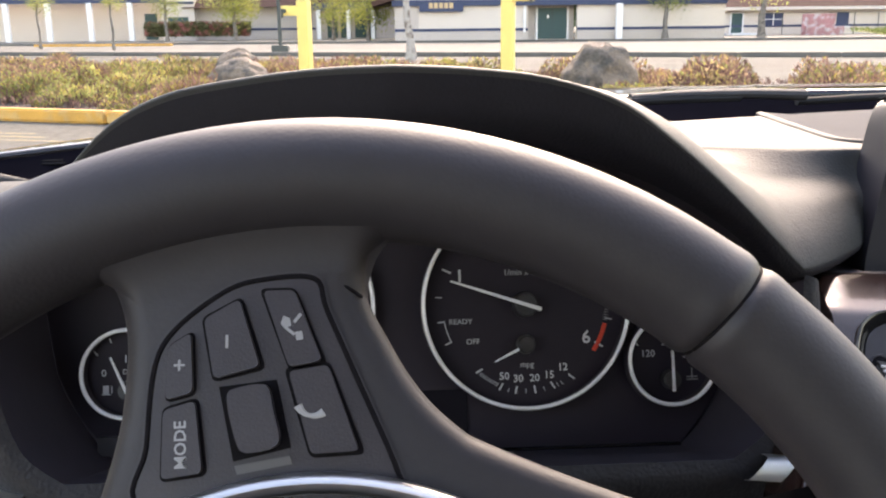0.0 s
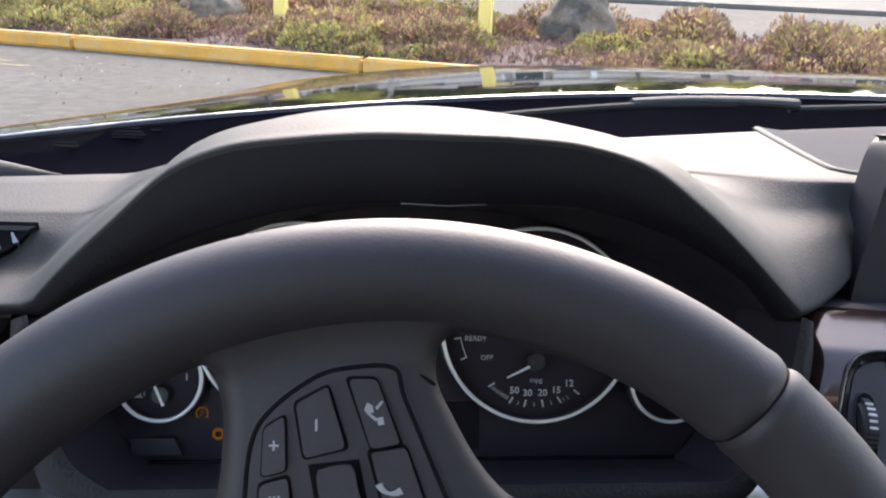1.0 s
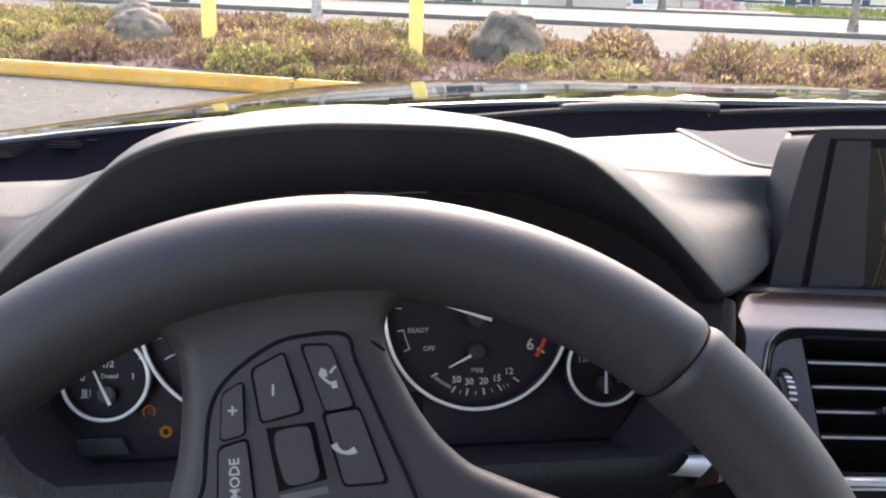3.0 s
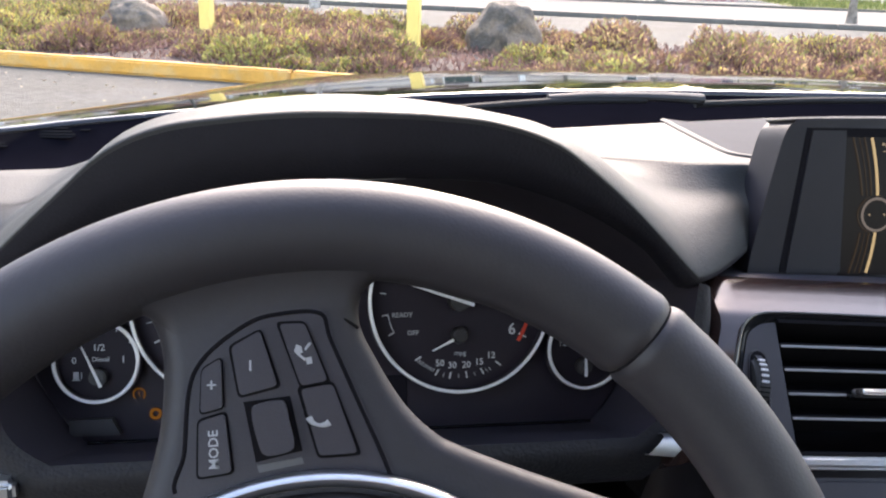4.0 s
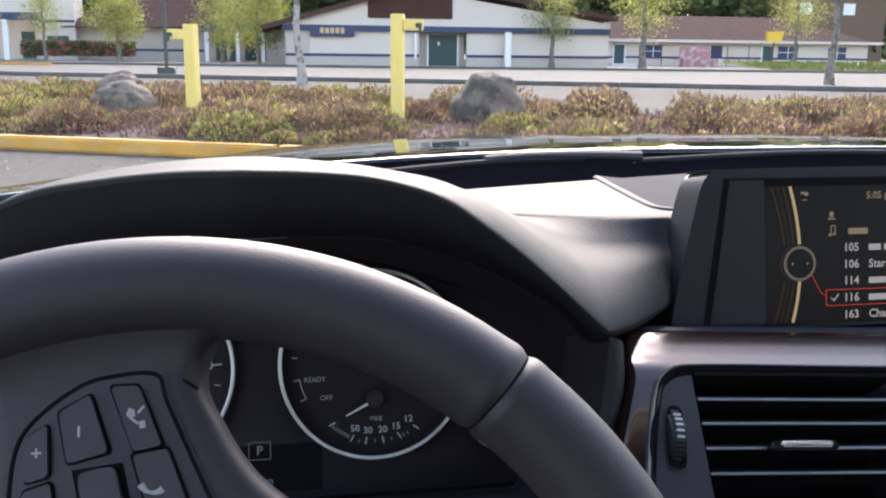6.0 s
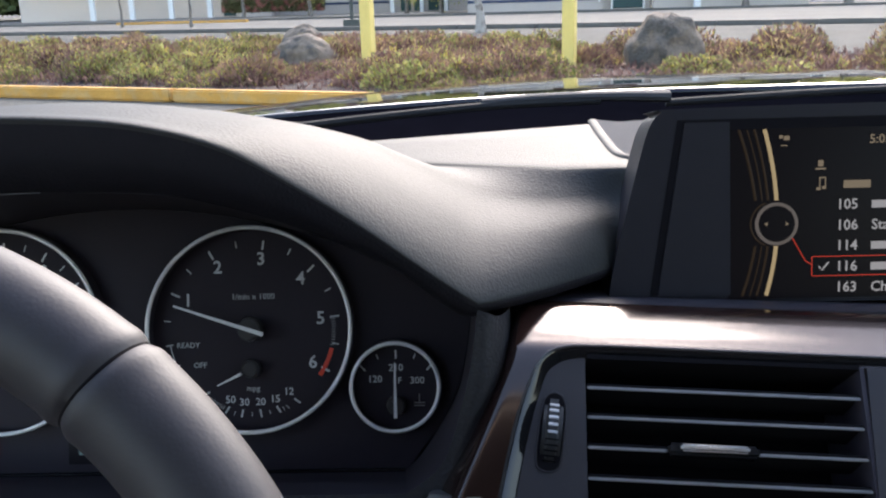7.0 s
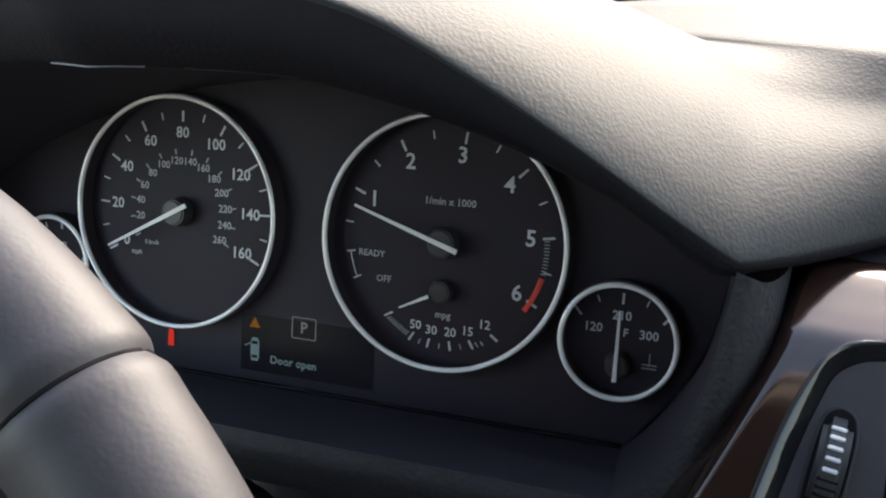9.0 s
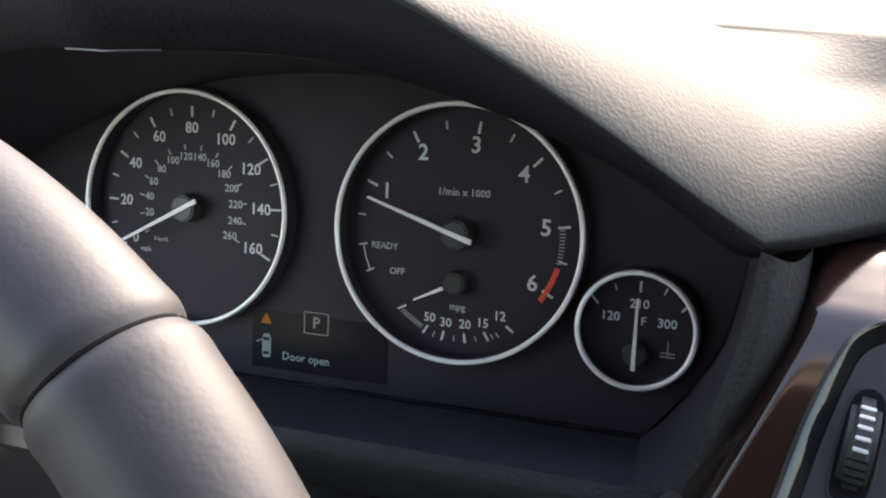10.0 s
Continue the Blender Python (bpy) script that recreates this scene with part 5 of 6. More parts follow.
for i in range(25):
    s = i / 24 * 2 - 1
    rows.append([(CAR_X + 0.63 * s * f, y - 0.09 * s * s * g, z - 0.055 * s * s) for y, z, f, g in ((-0.40, 1.43, 0.97, 1), (-0.50, 1.45, 1.0, 1), (-0.9, 1.48, 1.02, 0), (-1.5, 1.46, 1.0, 0), (-2.05, 1.38, 0.95, 0))])
structure("car_roof", thick(grid(rows), 0.02), BODY, "glossy black car roof", "car roof")
structure("car_front", box((1.72, 0.06, 0.5), (CAR_X, 1.44, 0.5)), BODY, "plain black front of the car", "car front", bevel=0.02)
for sx in (-1, 1):
    structure("fender", box((0.05, 1.55, 0.5), (CAR_X + sx * 0.86, 0.68, 0.52)), BODY, "plain black car fender", "fender", bevel=0.015)
for sx in (-1, 1):
    x0, x1 = CAR_X + sx * 0.745, CAR_X + sx * 0.61
    structure("pillar", tube([(x0, 0.06, 0.96), (x0 - sx * 0.05, -0.15, 1.1), (x1, -0.5, 1.36), (x1, -1.3, 1.38), (x1, -1.9, 1.3), (x0, -2.2, 0.98)], 0.035, 10), HEADLINER, "pale beige windshield pillar and roof rail", "pillar")
    if sx > 0:  # the driver's door stands open
        structure("door_panel", box((0.05, 2.5, 0.72), (x0 + sx * 0.01, -1.05, 0.62)), PLASTIC, "black door panel", "door panel", bevel=0.01)
structure("cabin_rear", box((1.6, 0.06, 1.12), (CAR_X, -2.0, 0.83)), PLASTIC, "black rear seat back", "seat back", bevel=0.01)
structure("floor", box((1.6, 2.7, 0.04), (CAR_X, -1.0, 0.28)), PLASTIC, "black carpeted car floor", "floor")
structure("firewall", box((1.7, 0.04, 0.62), (CAR_X, 0.32, 0.62)), DARK, "black bulkhead behind the dashboard", "bulkhead")

# ---- outside: ground, kerbs, bed ----
def strip_point(along, across, z=0.0):
    """A place in the planted strip: along its kerb and across it, from a joint of the kerb."""
    return Vector((-1.9 + 0.912 * along + 0.410 * across, 9.50 - 0.410 * along + 0.912 * across, z))


bm = bmesh.new()
bmesh.ops.create_grid(bm, x_segments=2, y_segments=2, size=2000)
structure("ground", bm, ASPHALT, "worn grey asphalt of a parking lot", "ground", smooth=False)
bm = grid([[(-80, 70, 0.006), (-80, 150, 0.006)], [(-10.7, 38.9, 0.006), (-10.7, 150, 0.006)], [(19.4, 25.7, 0.006), (19.4, 150, 0.006)], [(90, 0, 0.006), (90, 150, 0.006)]])
structure("road", bm, ROAD, "pale concrete paving before the school", "road", smooth=False)


def kerb(a, b, width, height, material, name, label):
    a, b = Vector((*a, 0)), Vector((*b, 0))
    n = max(1, int((b - a).length / 3.05))
    way = (b - a).normalized()
    turn = Matrix.Rotation(math.atan2(way.y, way.x), 4, "Z")
    k = thing(name, label, "kerb", a, kind="structure")
    mesh = None
    for i in range(n):
        mid = a + way * (b - a).length * (i + 0.5) / n
        m = Matrix.Translation(mid) @ turn
        if mesh is None:
            piece = part("kerb_stone", box(((b - a).length / n - 0.012, width, height), (0, 0, height / 2)), material, k, bevel=0.025)
            mesh = piece.data
        else:
            piece = link(new("kerb_stone", mesh), k)
        piece.matrix_basis = m
    return k


p0, p1 = strip_point(-12.2, 0.08), strip_point(9.15, 0.08)
kerb(p0.xy, p1.xy, 0.17, 0.155, KERB_YELLOW, "kerb", "worn yellow painted concrete kerb")
q0, q1 = strip_point(-12.2, 6.6), strip_point(5.2, 5.4)
kerb(q0.xy, q1.xy, 0.15, 0.14, KERB_GREY, "kerb", "grey concrete kerb behind the planting")
kerb((-40, 51.5), (60, 7.6), 0.35, 0.16, KERB_GREY, "kerb", "dark dirty concrete kerb of the far lane")
kerb((-60, 75), (75, 47), 0.4, 0.16, KERB_GREY, "kerb", "dirty concrete kerb of the school pavement")
kerb((-24, 63.5), (-14.3, 61.2), 0.4, 0.16, KERB_YELLOW, "kerb", "faded yellow kerb before the school entrance")
rows = [[strip_point(u, v, 0.14 + 0.04 * math.sin(v / 6.4 * math.pi)) for v in (0.10, 0.3, 1, 2, 3, 4, 5.2, 6.4)] for u in range(-13, 11)]
structure("planting_bed", grid(rows), MULCH, "bark mulch of the planted strip", "soil")


def cards(name, centres, ups, lengths, widths, material, rng):
    """Many small leaves and twigs as one mesh: slim diamonds round each centre, along its way."""
    n = len(centres)
    side = np.cross(ups, rng.normal(size=(n, 3)))
    side /= np.linalg.norm(side, axis=1)[:, None] + 1e-9
    half, wide = ups * lengths[:, None] / 2, side * widths[:, None] / 2
    bend = np.cross(side, ups) * lengths[:, None] * 0.12
    verts = np.stack([centres - half, centres + wide + bend, centres + half, centres - wide + bend], 1).reshape(-1, 3)
    idx = np.arange(n)[:, None] * 4
    faces = np.concatenate([idx + [0, 1, 2], idx + [0, 2, 3]]).tolist()
    mesh = bpy.data.meshes.new(name)
    mesh.from_pydata(verts.tolist(), [], faces)
    mesh.materials.append(material)
    return new(name, mesh)


rng = np.random.default_rng(4)


BUSHES = []
while len(BUSHES) < 400:
    u, v = rng.uniform(-12, 9.4), rng.uniform(0.45, 6.1)
    p = strip_point(u, v)
    if 5.05 < u < 6.1 and v > 0.9 or (p.xy - Vector((2.62, 10.7))).length < 0.85 or (p.xy - Vector((-2.05, 12.6))).length < 0.75:
        continue
    patch = 1.25 * noise.noise(Vector((p.x * 0.45, p.y * 0.45, 3.0))) + rng.normal() * 0.16
    edge = min(v / 1.2, 1.0)
    low = 1.0
    for bx, by, wide in ((2.78, 11.3, 0.075), (-2.2, 13.2, 0.055), (-1.15, 12.3, 0.04), (1.5, 11.0, 0.04)):
        if p.y < by and abs((p.x + 0.02) / (p.y + 0.525) - (bx + 0.02) / (by + 0.525)) < wide * 0.75:
            low = 0.5
    if 0.268 < (p.x + 0.02) / (p.y + 0.525) < 0.345 and p.y > 9:
        low = 0.62
    BUSHES.append((p.x, p.y, min(rng.uniform(0.28, 0.6), v - 0.14), low * (0.2 + 0.38 * rng.random()) * (0.5 + 0.5 * edge), patch + 0.35 * (1 - edge)))


def shrubs(name, pick, per, material, label, size, lift, spread):
    """Leaves or twigs over those bushes that pick names: thick on the outside of each low dome."""
    cs, us = [], []
    for x, y, r, h, tone in BUSHES:
        m = int(per * pick(tone) * (r / 0.4) ** 2)
        if m < 4:
            continue
        a, q = rng.uniform(0, 2 * math.pi, m), np.sqrt(rng.random(m))
        dome = np.sqrt(np.maximum(1 - q * q, 0.02)) * (0.75 + 0.35 * np.sin(a * 3 + x * 5) * q)
        z = 0.12 + h * dome * (lift + (1.12 - lift) * rng.random(m) ** 0.5)
        cs.append(np.stack([x + r * q * np.cos(a), y + r * q * np.sin(a), z], 1))
        us.append(np.stack([np.cos(a) * q * 0.6, np.sin(a) * q * 0.6, np.ones(m)], 1) + rng.normal(size=(m, 3)) * spread)
    cs, us = np.concatenate(cs), np.concatenate(us)
    us /= np.linalg.norm(us, axis=1)[:, None]
    n = len(cs)
    return tagged(cards(name, cs, us, size[0] * rng.uniform(0.6, 1.5, n), size[1] * rng.uniform(0.6, 1.5, n), material, rng), label, "shrubs", kind="stuff")


shrubs("shrub_twigs", lambda t: 1.0 if t < 0.2 else 0.35, 420, SHRUB_RED, "low rusty brown heather twigs in the bed", (0.085, 0.014), 0.15, 0.45)
shrubs("shrub_plumes", lambda t: 0.9 if t < 0.25 else 0.45, 80, SHRUB_RED, "upright rusty plumes standing over the heather", (0.09, 0.012), 0.95, 0.3)
shrubs("shrub_shoots", lambda t: 0.5 if t < 0.2 else 0.9, 70, SHRUB_GREEN, "upright green shoots among the heather", (0.085, 0.016), 0.9, 0.45)
shrubs("shrub_tips", lambda t: 0.9 if t < 0.12 else 0.4, 200, SHRUB_TIP, "pale pinkish heather tips", (0.06, 0.018), 0.7, 0.6)
shrubs("shrub_leaves", lambda t: 0.8 if t > 0.1 else 0.12, 400, SHRUB_GREEN, "yellow-green shrub leaves among the heather", (0.068, 0.026), 0.3, 0.9)
shrubs("shrub_shoots", lambda t: 0.8 if t > 0.0 else 0.25, 110, SHRUB_YELLOW, "bright yellow shoots on the shrubs", (0.05, 0.016), 0.8, 0.6)
n = 26000
uv = np.stack([rng.uniform(-12, 9.5, n), rng.uniform(0.22, 6.2, n)], 1)
cs = np.array([tuple(strip_point(u, v)) for u, v in uv])
cs[:, 2] = rng.uniform(0.13, 0.26, n)
us = rng.normal(size=(n, 3)) * 0.5 + [0, 0, 1]
us /= np.linalg.norm(us, axis=1)[:, None]
tagged(cards("ground_cover", cs, us, rng.uniform(0.05, 0.13, n), rng.uniform(0.012, 0.028, n), SHRUB_RED, rng), "dry brown ground cover in the bed", "ground cover", kind="stuff")

# litter and worn paint on the asphalt
n = 260
cs = np.stack([rng.uniform(-7, 2.5, n), rng.uniform(3.5, 9.5, n), np.full(n, 0.008)], 1)
us = np.stack([rng.normal(size=n), rng.normal(size=n), np.full(n, 0.02)], 1)
us /= np.linalg.norm(us, axis=1)[:, None]
tagged(cards("litter", cs, us, rng.uniform(0.015, 0.05, n), rng.uniform(0.01, 0.03, n), paint("dry_litter", (0.35, 0.28, 0.2), 0.9, vary=0.5, scale=8), rng), "dry leaf litter on the asphalt", "litter", kind="stuff")
worn = thing("road_marking", "worn yellow paint lines on the asphalt", "road marking", (-3.2, 9.2, 0), kind="structure")
WORN = paint("worn_road_paint", (0.2, 0.16, 0.07), 0.9, vary=0.5, scale=12, blotch=((0.1, 0.098, 0.09), 14))
for k in range(3):
    a = strip_point(-3.6 + 0.5 * k, -1.15 - 0.22 * k, 0.004)
    b = strip_point(-1.6 + 0.4 * k, -1.0 - 0.22 * k, 0.004)
    side = Vector((0.02, 0.04, 0))
    part("stripe", grid([[a - side, a + side], [b - side, b + side]]), WORN, worn, smooth=False)

# ---- posts, boulders ----
def post(place, height, arm, lean=0.0):
    p = thing("yellow_post", "yellow painted square post with a short arm", "post", (place[0], place[1], 0.12), "posts in the bed")
    m = Matrix.Translation((place[0], place[1], 0.0)) @ Matrix.Rotation(radians(-20), 4, "Z") @ Matrix.Rotation(radians(lean), 4, "Y")
    part("post", box((0.155, 0.155, height), (0, 0, height / 2)), POST_YELLOW, p, "yellow painted timber", m=m, bevel=0.008)
    part("arm", box((0.25, 0.09, 0.135), (arm * 0.2, 0, height - 0.135)), POST_YELLOW, p, "yellow painted arm", m=m, bevel=0.008)
    part("latch", cone(0.03, 0.03, 0.05, Matrix.Translation((arm * 0.27, -0.06, height - 0.14)) @ Matrix.Rotation(radians(90), 4, "X"), 16), STEEL, p, "dark metal latch", m=m, bevel=0.004)
    part("hasp", box((0.03, 0.02, 0.12), (arm * 0.3, -0.055, height - 0.17)), STEEL, p, "dark metal hasp", m=m, bevel=0.004)
    return p


post((-1.15, 12.3), 1.43, -1)
post((1.5, 11.0), 1.56, 1)


def boulder(place, size, seed, label):
    bm = bmesh.new()
    bmesh.ops.create_icosphere(bm, subdivisions=5, radius=0.5)
    for v in bm.verts:
        d = v.co.normalized()
        f = 1 + 0.22 * noise.noise(d * 1.3 + Vector((seed, 0, 0))) + 0.1 * noise.noise(d * 3 + Vector((0, seed, 0))) + 0.035 * noise.noise(d * 9 + Vector((0, 0, seed)))
        q = d * 0.5 * f
        q.z = max(q.z, -0.32)
        v.co = Vector((q.x * size[0], q.y * size[1], (q.z + 0.32) * size[2]))
    ob = part("boulder", bm, ROCK, None, m=Matrix.Translation(place))
    return tagged(ob, label, "boulder", "boulders in the bed")


boulder((2.76, 11.3, 0.05), (0.92, 0.85, 1.0), 1.7, "rounded grey boulder standing in the heather")
boulder((-2.5, 14.9, 0.05), (0.8, 0.75, 0.83), 4.1, "grey boulder half hidden in the heather")
boulder((-2.22, 13.2, 0.05), (1.02, 0.7, 0.68), 7.3, "pale grey boulder half hidden in the heather")


# ---- trees ----
def tree(place, height, crown, label, leaves, material=LEAF, lean=0.0, bare=0.45, trunk=0.09, bark=None):
    t = thing("tree", label, "tree", (*place, 0))
    base = Vector((*place, 0))
    top = base + Vector((lean * height, 0, height * 0.92))
    line = [base.lerp(top, k / 10) + Vector((0.05 * math.sin(k * 1.7 + place[0]), 0.05 * math.cos(k * 1.3), 0)) * (k > 0) for k in range(11)]
    bm = tube(line, lambda s: trunk * (1.25 - s) * (1 + 0.5 * max(0, 0.08 - s) / 0.08), 10)
    ends = []
    for k in range(16):
        s = bare + (0.95 - bare) * k / 16
        a = k * 2.4
        start = base.lerp(top, s)
        r = crown * (1.05 - 0.75 * abs((s - bare) / (1 - bare) - 0.3)) * (0.75 + 0.25 * math.sin(k * 5.1))
        end = start + Vector((math.cos(a) * r, math.sin(a) * r, 0.35 * r + 0.1 * height * (1 - s)))
        mid = start.lerp(end, 0.5) + Vector((0, 0, -0.06 * r))
        tube(spline([start, mid, end], 4), lambda q: trunk * 0.28 * (1.1 - q), 6, bm)
        ends += [start.lerp(end, f) for f in (0.45, 0.7, 0.9, 1.05)]
    part("trunk", bm, bark or BARK, t, "pale bark" if bark else "grey bark")
    ends = np.array([tuple(e) for e in ends])
    cs = ends[rng.integers(0, len(ends), leaves)] + rng.normal(size=(leaves, 3)) * crown * 0.2
    us = rng.normal(size=(leaves, 3))
    us /= np.linalg.norm(us, axis=1)[:, None]
    size = 0.05 + crown * 0.045
    ob = cards("crown", cs, us, size * rng.uniform(0.6, 1.6, leaves), size * 0.7 * rng.uniform(0.6, 1.4, leaves), material, rng)
    link(ob, t)
    return t


BIRCH = "slender tree with pale bark and fresh leaves"
tree((0.75, 30.0), 7.0, 1.2, BIRCH, 2200, lean=-0.06, bare=0.55, trunk=0.115, bark=PALE_BARK)
tree((21.3, 32.0), 7.5, 1.3, BIRCH, 2200, lean=0.012, bare=0.5, trunk=0.125)
tree((20.3, 66.0), 6.5, 1.9, "young street tree with yellow-green spring leaves", 2200, bare=0.32, trunk=0.16)
tree((26.3, 63.0), 7.5, 2.3, "young street tree with yellow-green spring leaves", 2600, bare=0.36, trunk=0.2)
tree((41.5, 68.0), 7.0, 2.2, "young street tree with yellow-green spring leaves", 2000, bare=0.4, trunk=0.17)
tree((-13.2, 80.0), 6.0, 2.3, "small tree with bright green spring leaves", 5200, bare=0.3, trunk=0.15)
tree((-1.6, 74.0), 8.5, 2.6, "bushy tree with bright green spring leaves", 8000, bare=0.12, trunk=0.12)
tree((-4.6, 78.0), 7.0, 1.9, "bushy tree with bright green spring leaves", 5200, bare=0.15, trunk=0.12)
tree((-19.5, 82.0), 6.0, 1.6, "thin tree with pale green leaves", 2500, bare=0.35, trunk=0.13)
tree((-20.5, 55.0), 5.5, 1.1, "thin tree with pale green leaves", 1800, bare=0.4, trunk=0.06)
tree((-14.8, 50.0), 5.0, 0.9, "thin tree with pale green leaves", 1500, bare=0.45, trunk=0.06)

# ---- school ----
def plank(name, x0, x1, y, z0, z1, depth, material, parent, label="", bevel=0.0):
    return part(name, box((x1 - x0, depth, z1 - z0), ((x0 + x1) / 2, y + depth / 2, (z0 + z1) / 2)), material, parent, label, smooth=False, bevel=bevel)


school = thing("school_building", "low beige school hall with navy trim and a gabled roof", "building", (12, 67, 0))
Y = 67.0
plank("wall", 0.5, 10.3, Y, 0, 2.95, 0.4, STUCCO, school, "beige wall")
plank("wall", 13.95, 25.1, Y, 0, 2.95, 0.4, STUCCO, school, "beige wall")
plank("recess_wall", 10.3, 13.95, Y + 1.2, 0, 2.95, 0.3, STUCCO_DARK, school, "tan recess wall")
plank("side_wall", 0.5, 2.25, Y - 0.06, 0, 2.7, 0.06, STUCCO_DARK, school, "tan wall")
for x0, x1 in ((0.5, 10.3), (13.95, 25.1)):
    plank("stripe", x0, x1, Y - 0.075, 0.72, 0.92, 0.07, NAVY, school, "dark stripe")
    plank("plinth", x0, x1, Y - 0.05, 0.0, 0.71, 0.05, STUCCO_DARK, school, "tan plinth")
plank("fascia", 0.3, 25.1, Y - 0.3, 2.52, 2.95, 0.5, NAVY, school, "navy fascia")
gable = [(-0.7, 2.95), (25.2, 2.95), (25.2, 3.3), (9.8, 5.6)]
part("gable_wall", slab(gable, 0, 0.4), STUCCO, school, "beige gable", m=Matrix.Translation((0, Y + 0.4, 0)) @ Matrix.Rotation(radians(90), 4, "X"), smooth=False)
for a, b in (((-1.2, 2.85), (9.8, 5.95)), ((9.8, 5.95), (25.6, 3.55))):
    rows = [[(x, y, z) for y in (Y - 0.5, Y + 16)] for x, z in (a, b)]
    part("roof", thick(grid(rows), 0.34), ROOF, school, "brown shingle roof", smooth=False)
louvre = plank("louvre", 6.5, 12.8, Y - 0.08, 3.5, 4.95, 0.07, ROOF, school, "brown louvre")
for k in range(12):
    plank("louvre_slat", 6.55, 12.75, Y - 0.13, 3.55 + 0.115 * k, 3.61 + 0.115 * k, 0.06, ROOF, louvre)
sign = plank("sign", 2.3, 5.5, Y - 0.36, 2.12, 2.93, 0.05, NAVY, school, "navy sign with plain pale bars")
for k in range(5):
    plank("bar", 3.0 + 0.37 * k, 3.28 + 0.37 * k, Y - 0.375, 2.35, 2.75, 0.012, paint("tan_letters", (0.55, 0.38, 0.2), 0.6) if k == 0 else bpy.data.materials["tan_letters"], sign)
door = plank("door", 11.2, 13.4, Y + 1.1, 0.1, 2.35, 0.1, TEAL, school, "dark green double door")
plank("door_gap", 12.285, 12.315, Y + 1.09, 0.1, 2.35, 0.02, DARK, door)
plank("door_frame", 11.05, 11.2, Y + 1.05, 0, 2.45, 0.15, WHITE, door, "pale frame"), plank("door_frame", 13.4, 13.55, Y + 1.05, 0, 2.45, 0.15, WHITE, door, "pale frame")
plank("notice", 11.9, 12.05, Y + 1.085, 1.6, 1.85, 0.01, WHITE, door)
plank("column", 16.7, 17.15, Y - 0.9, 0, 2.6, 0.4, WHITE, school, "white column")
plank("downpipe", 9.95, 10.1, Y - 0.2, 0.6, 2.5, 0.1, WHITE, school, "white downpipe")

wing = thing("school_wing", "long low beige school wing with a brown hipped roof", "building", (45, 85, 0))
Y = 85.0
plank("wall", 31.5, 60, Y, 0, 2.4, 0.4, STUCCO, wing, "beige wall")
plank("stripe", 31.5, 60, Y - 0.07, 0.72, 0.92, 0.07, NAVY, wing, "dark stripe")
bm = bmesh.new()
vs = [bm.verts.new(p) for p in ((30.5, Y - 1, 2.3), (61, Y - 1, 2.3), (61, Y + 14, 2.3), (30.5, Y + 14, 2.3), (35, Y + 6, 5.1), (54, Y + 6, 5.1))]
for f in ((0, 1, 5, 4), (1, 2, 5), (2, 3, 4, 5), (3, 0, 4), (3, 2, 1, 0)):
    bm.faces.new([vs[i] for i in f])
part("roof", bm, ROOF, wing, "brown shingle hip roof", smooth=False)
plank("fascia", 30.5, 61, Y - 1.05, 2.28, 2.55, 0.06, STUCCO, wing, "beige fascia")
for x0 in (32.4, 48.2):
    plank("door", x0, x0 + 1.05, Y - 0.06, 0.05, 2.0, 0.05, TEAL, wing, "dark green door")
for x0, x1 in ((49.9, 52.1), (55.5, 57.5), (35.5, 37.4)):
    w = plank("window", x0, x1, Y - 0.06, 0.85, 2.0, 0.05, NAVY, wing, "dark blue window")
    plank("mullion", (x0 + x1) / 2 - 0.04, (x0 + x1) / 2 + 0.04, Y - 0.09, 0.85, 2.0, 0.03, WHITE, w)
    plank("mullion", x0, x1, Y - 0.085, 1.4, 1.46, 0.025, WHITE, w)
for x0 in (32.4, 48.2):
    plank("door_frame", x0 - 0.14, x0, Y - 0.08, 0.0, 2.12, 0.07, WHITE, wing, "white door frame"), plank("door_frame", x0 + 1.05, x0 + 1.19, Y - 0.08, 0.0, 2.12, 0.07, WHITE, wing, "white door frame")
    plank("door_head", x0 - 0.14, x0 + 1.19, Y - 0.08, 2.0, 2.12, 0.07, WHITE, wing, "white door head")
plank("doorstep", 31.6, 34.4, Y - 1.6, 0.0, 0.2, 1.5, WHITE, wing, "pale concrete doorstep")
plank("window", 42.6, 43.8, Y - 0.06, 0.75, 2.0, 0.05, NAVY, wing, "dark window in a white frame")
plank("sill", 42.4, 44.0, Y - 0.1, 0.62, 0.74, 0.1, WHITE, wing, "white sill")
fence = thing("mesh_fence", "grey wire fence on thin posts before the wing", "fence", (40, 80, 0))
for k in range(8):
    part("post", cone(0.04, 0.04, 2.0, Matrix.Translation((33 + 2.2 * k, 80, 1.0)), 8), STEEL, fence, "grey post")
part("rail", tube([(33, 80, 1.95), (48.4, 80, 1.95)], 0.03, 6), STEEL, fence, "grey rail")
cart = thing("red_cart", "faded red and white banner stand by the fence", "banner", (38, 79, 0))
BANNER = paint("faded_red_banner", (0.42, 0.2, 0.2), 0.7, vary=0.3, scale=1.5, blotch=((0.5, 0.42, 0.42), 2.0))
plank("banner", 36.6, 39.6, 79.1, 0.0, 1.85, 0.1, BANNER, cart, "faded red and white banner")
plank("board", 36.8, 40.2, 78.6, 0.0, 0.75, 0.5, BANNER, cart, "red board")

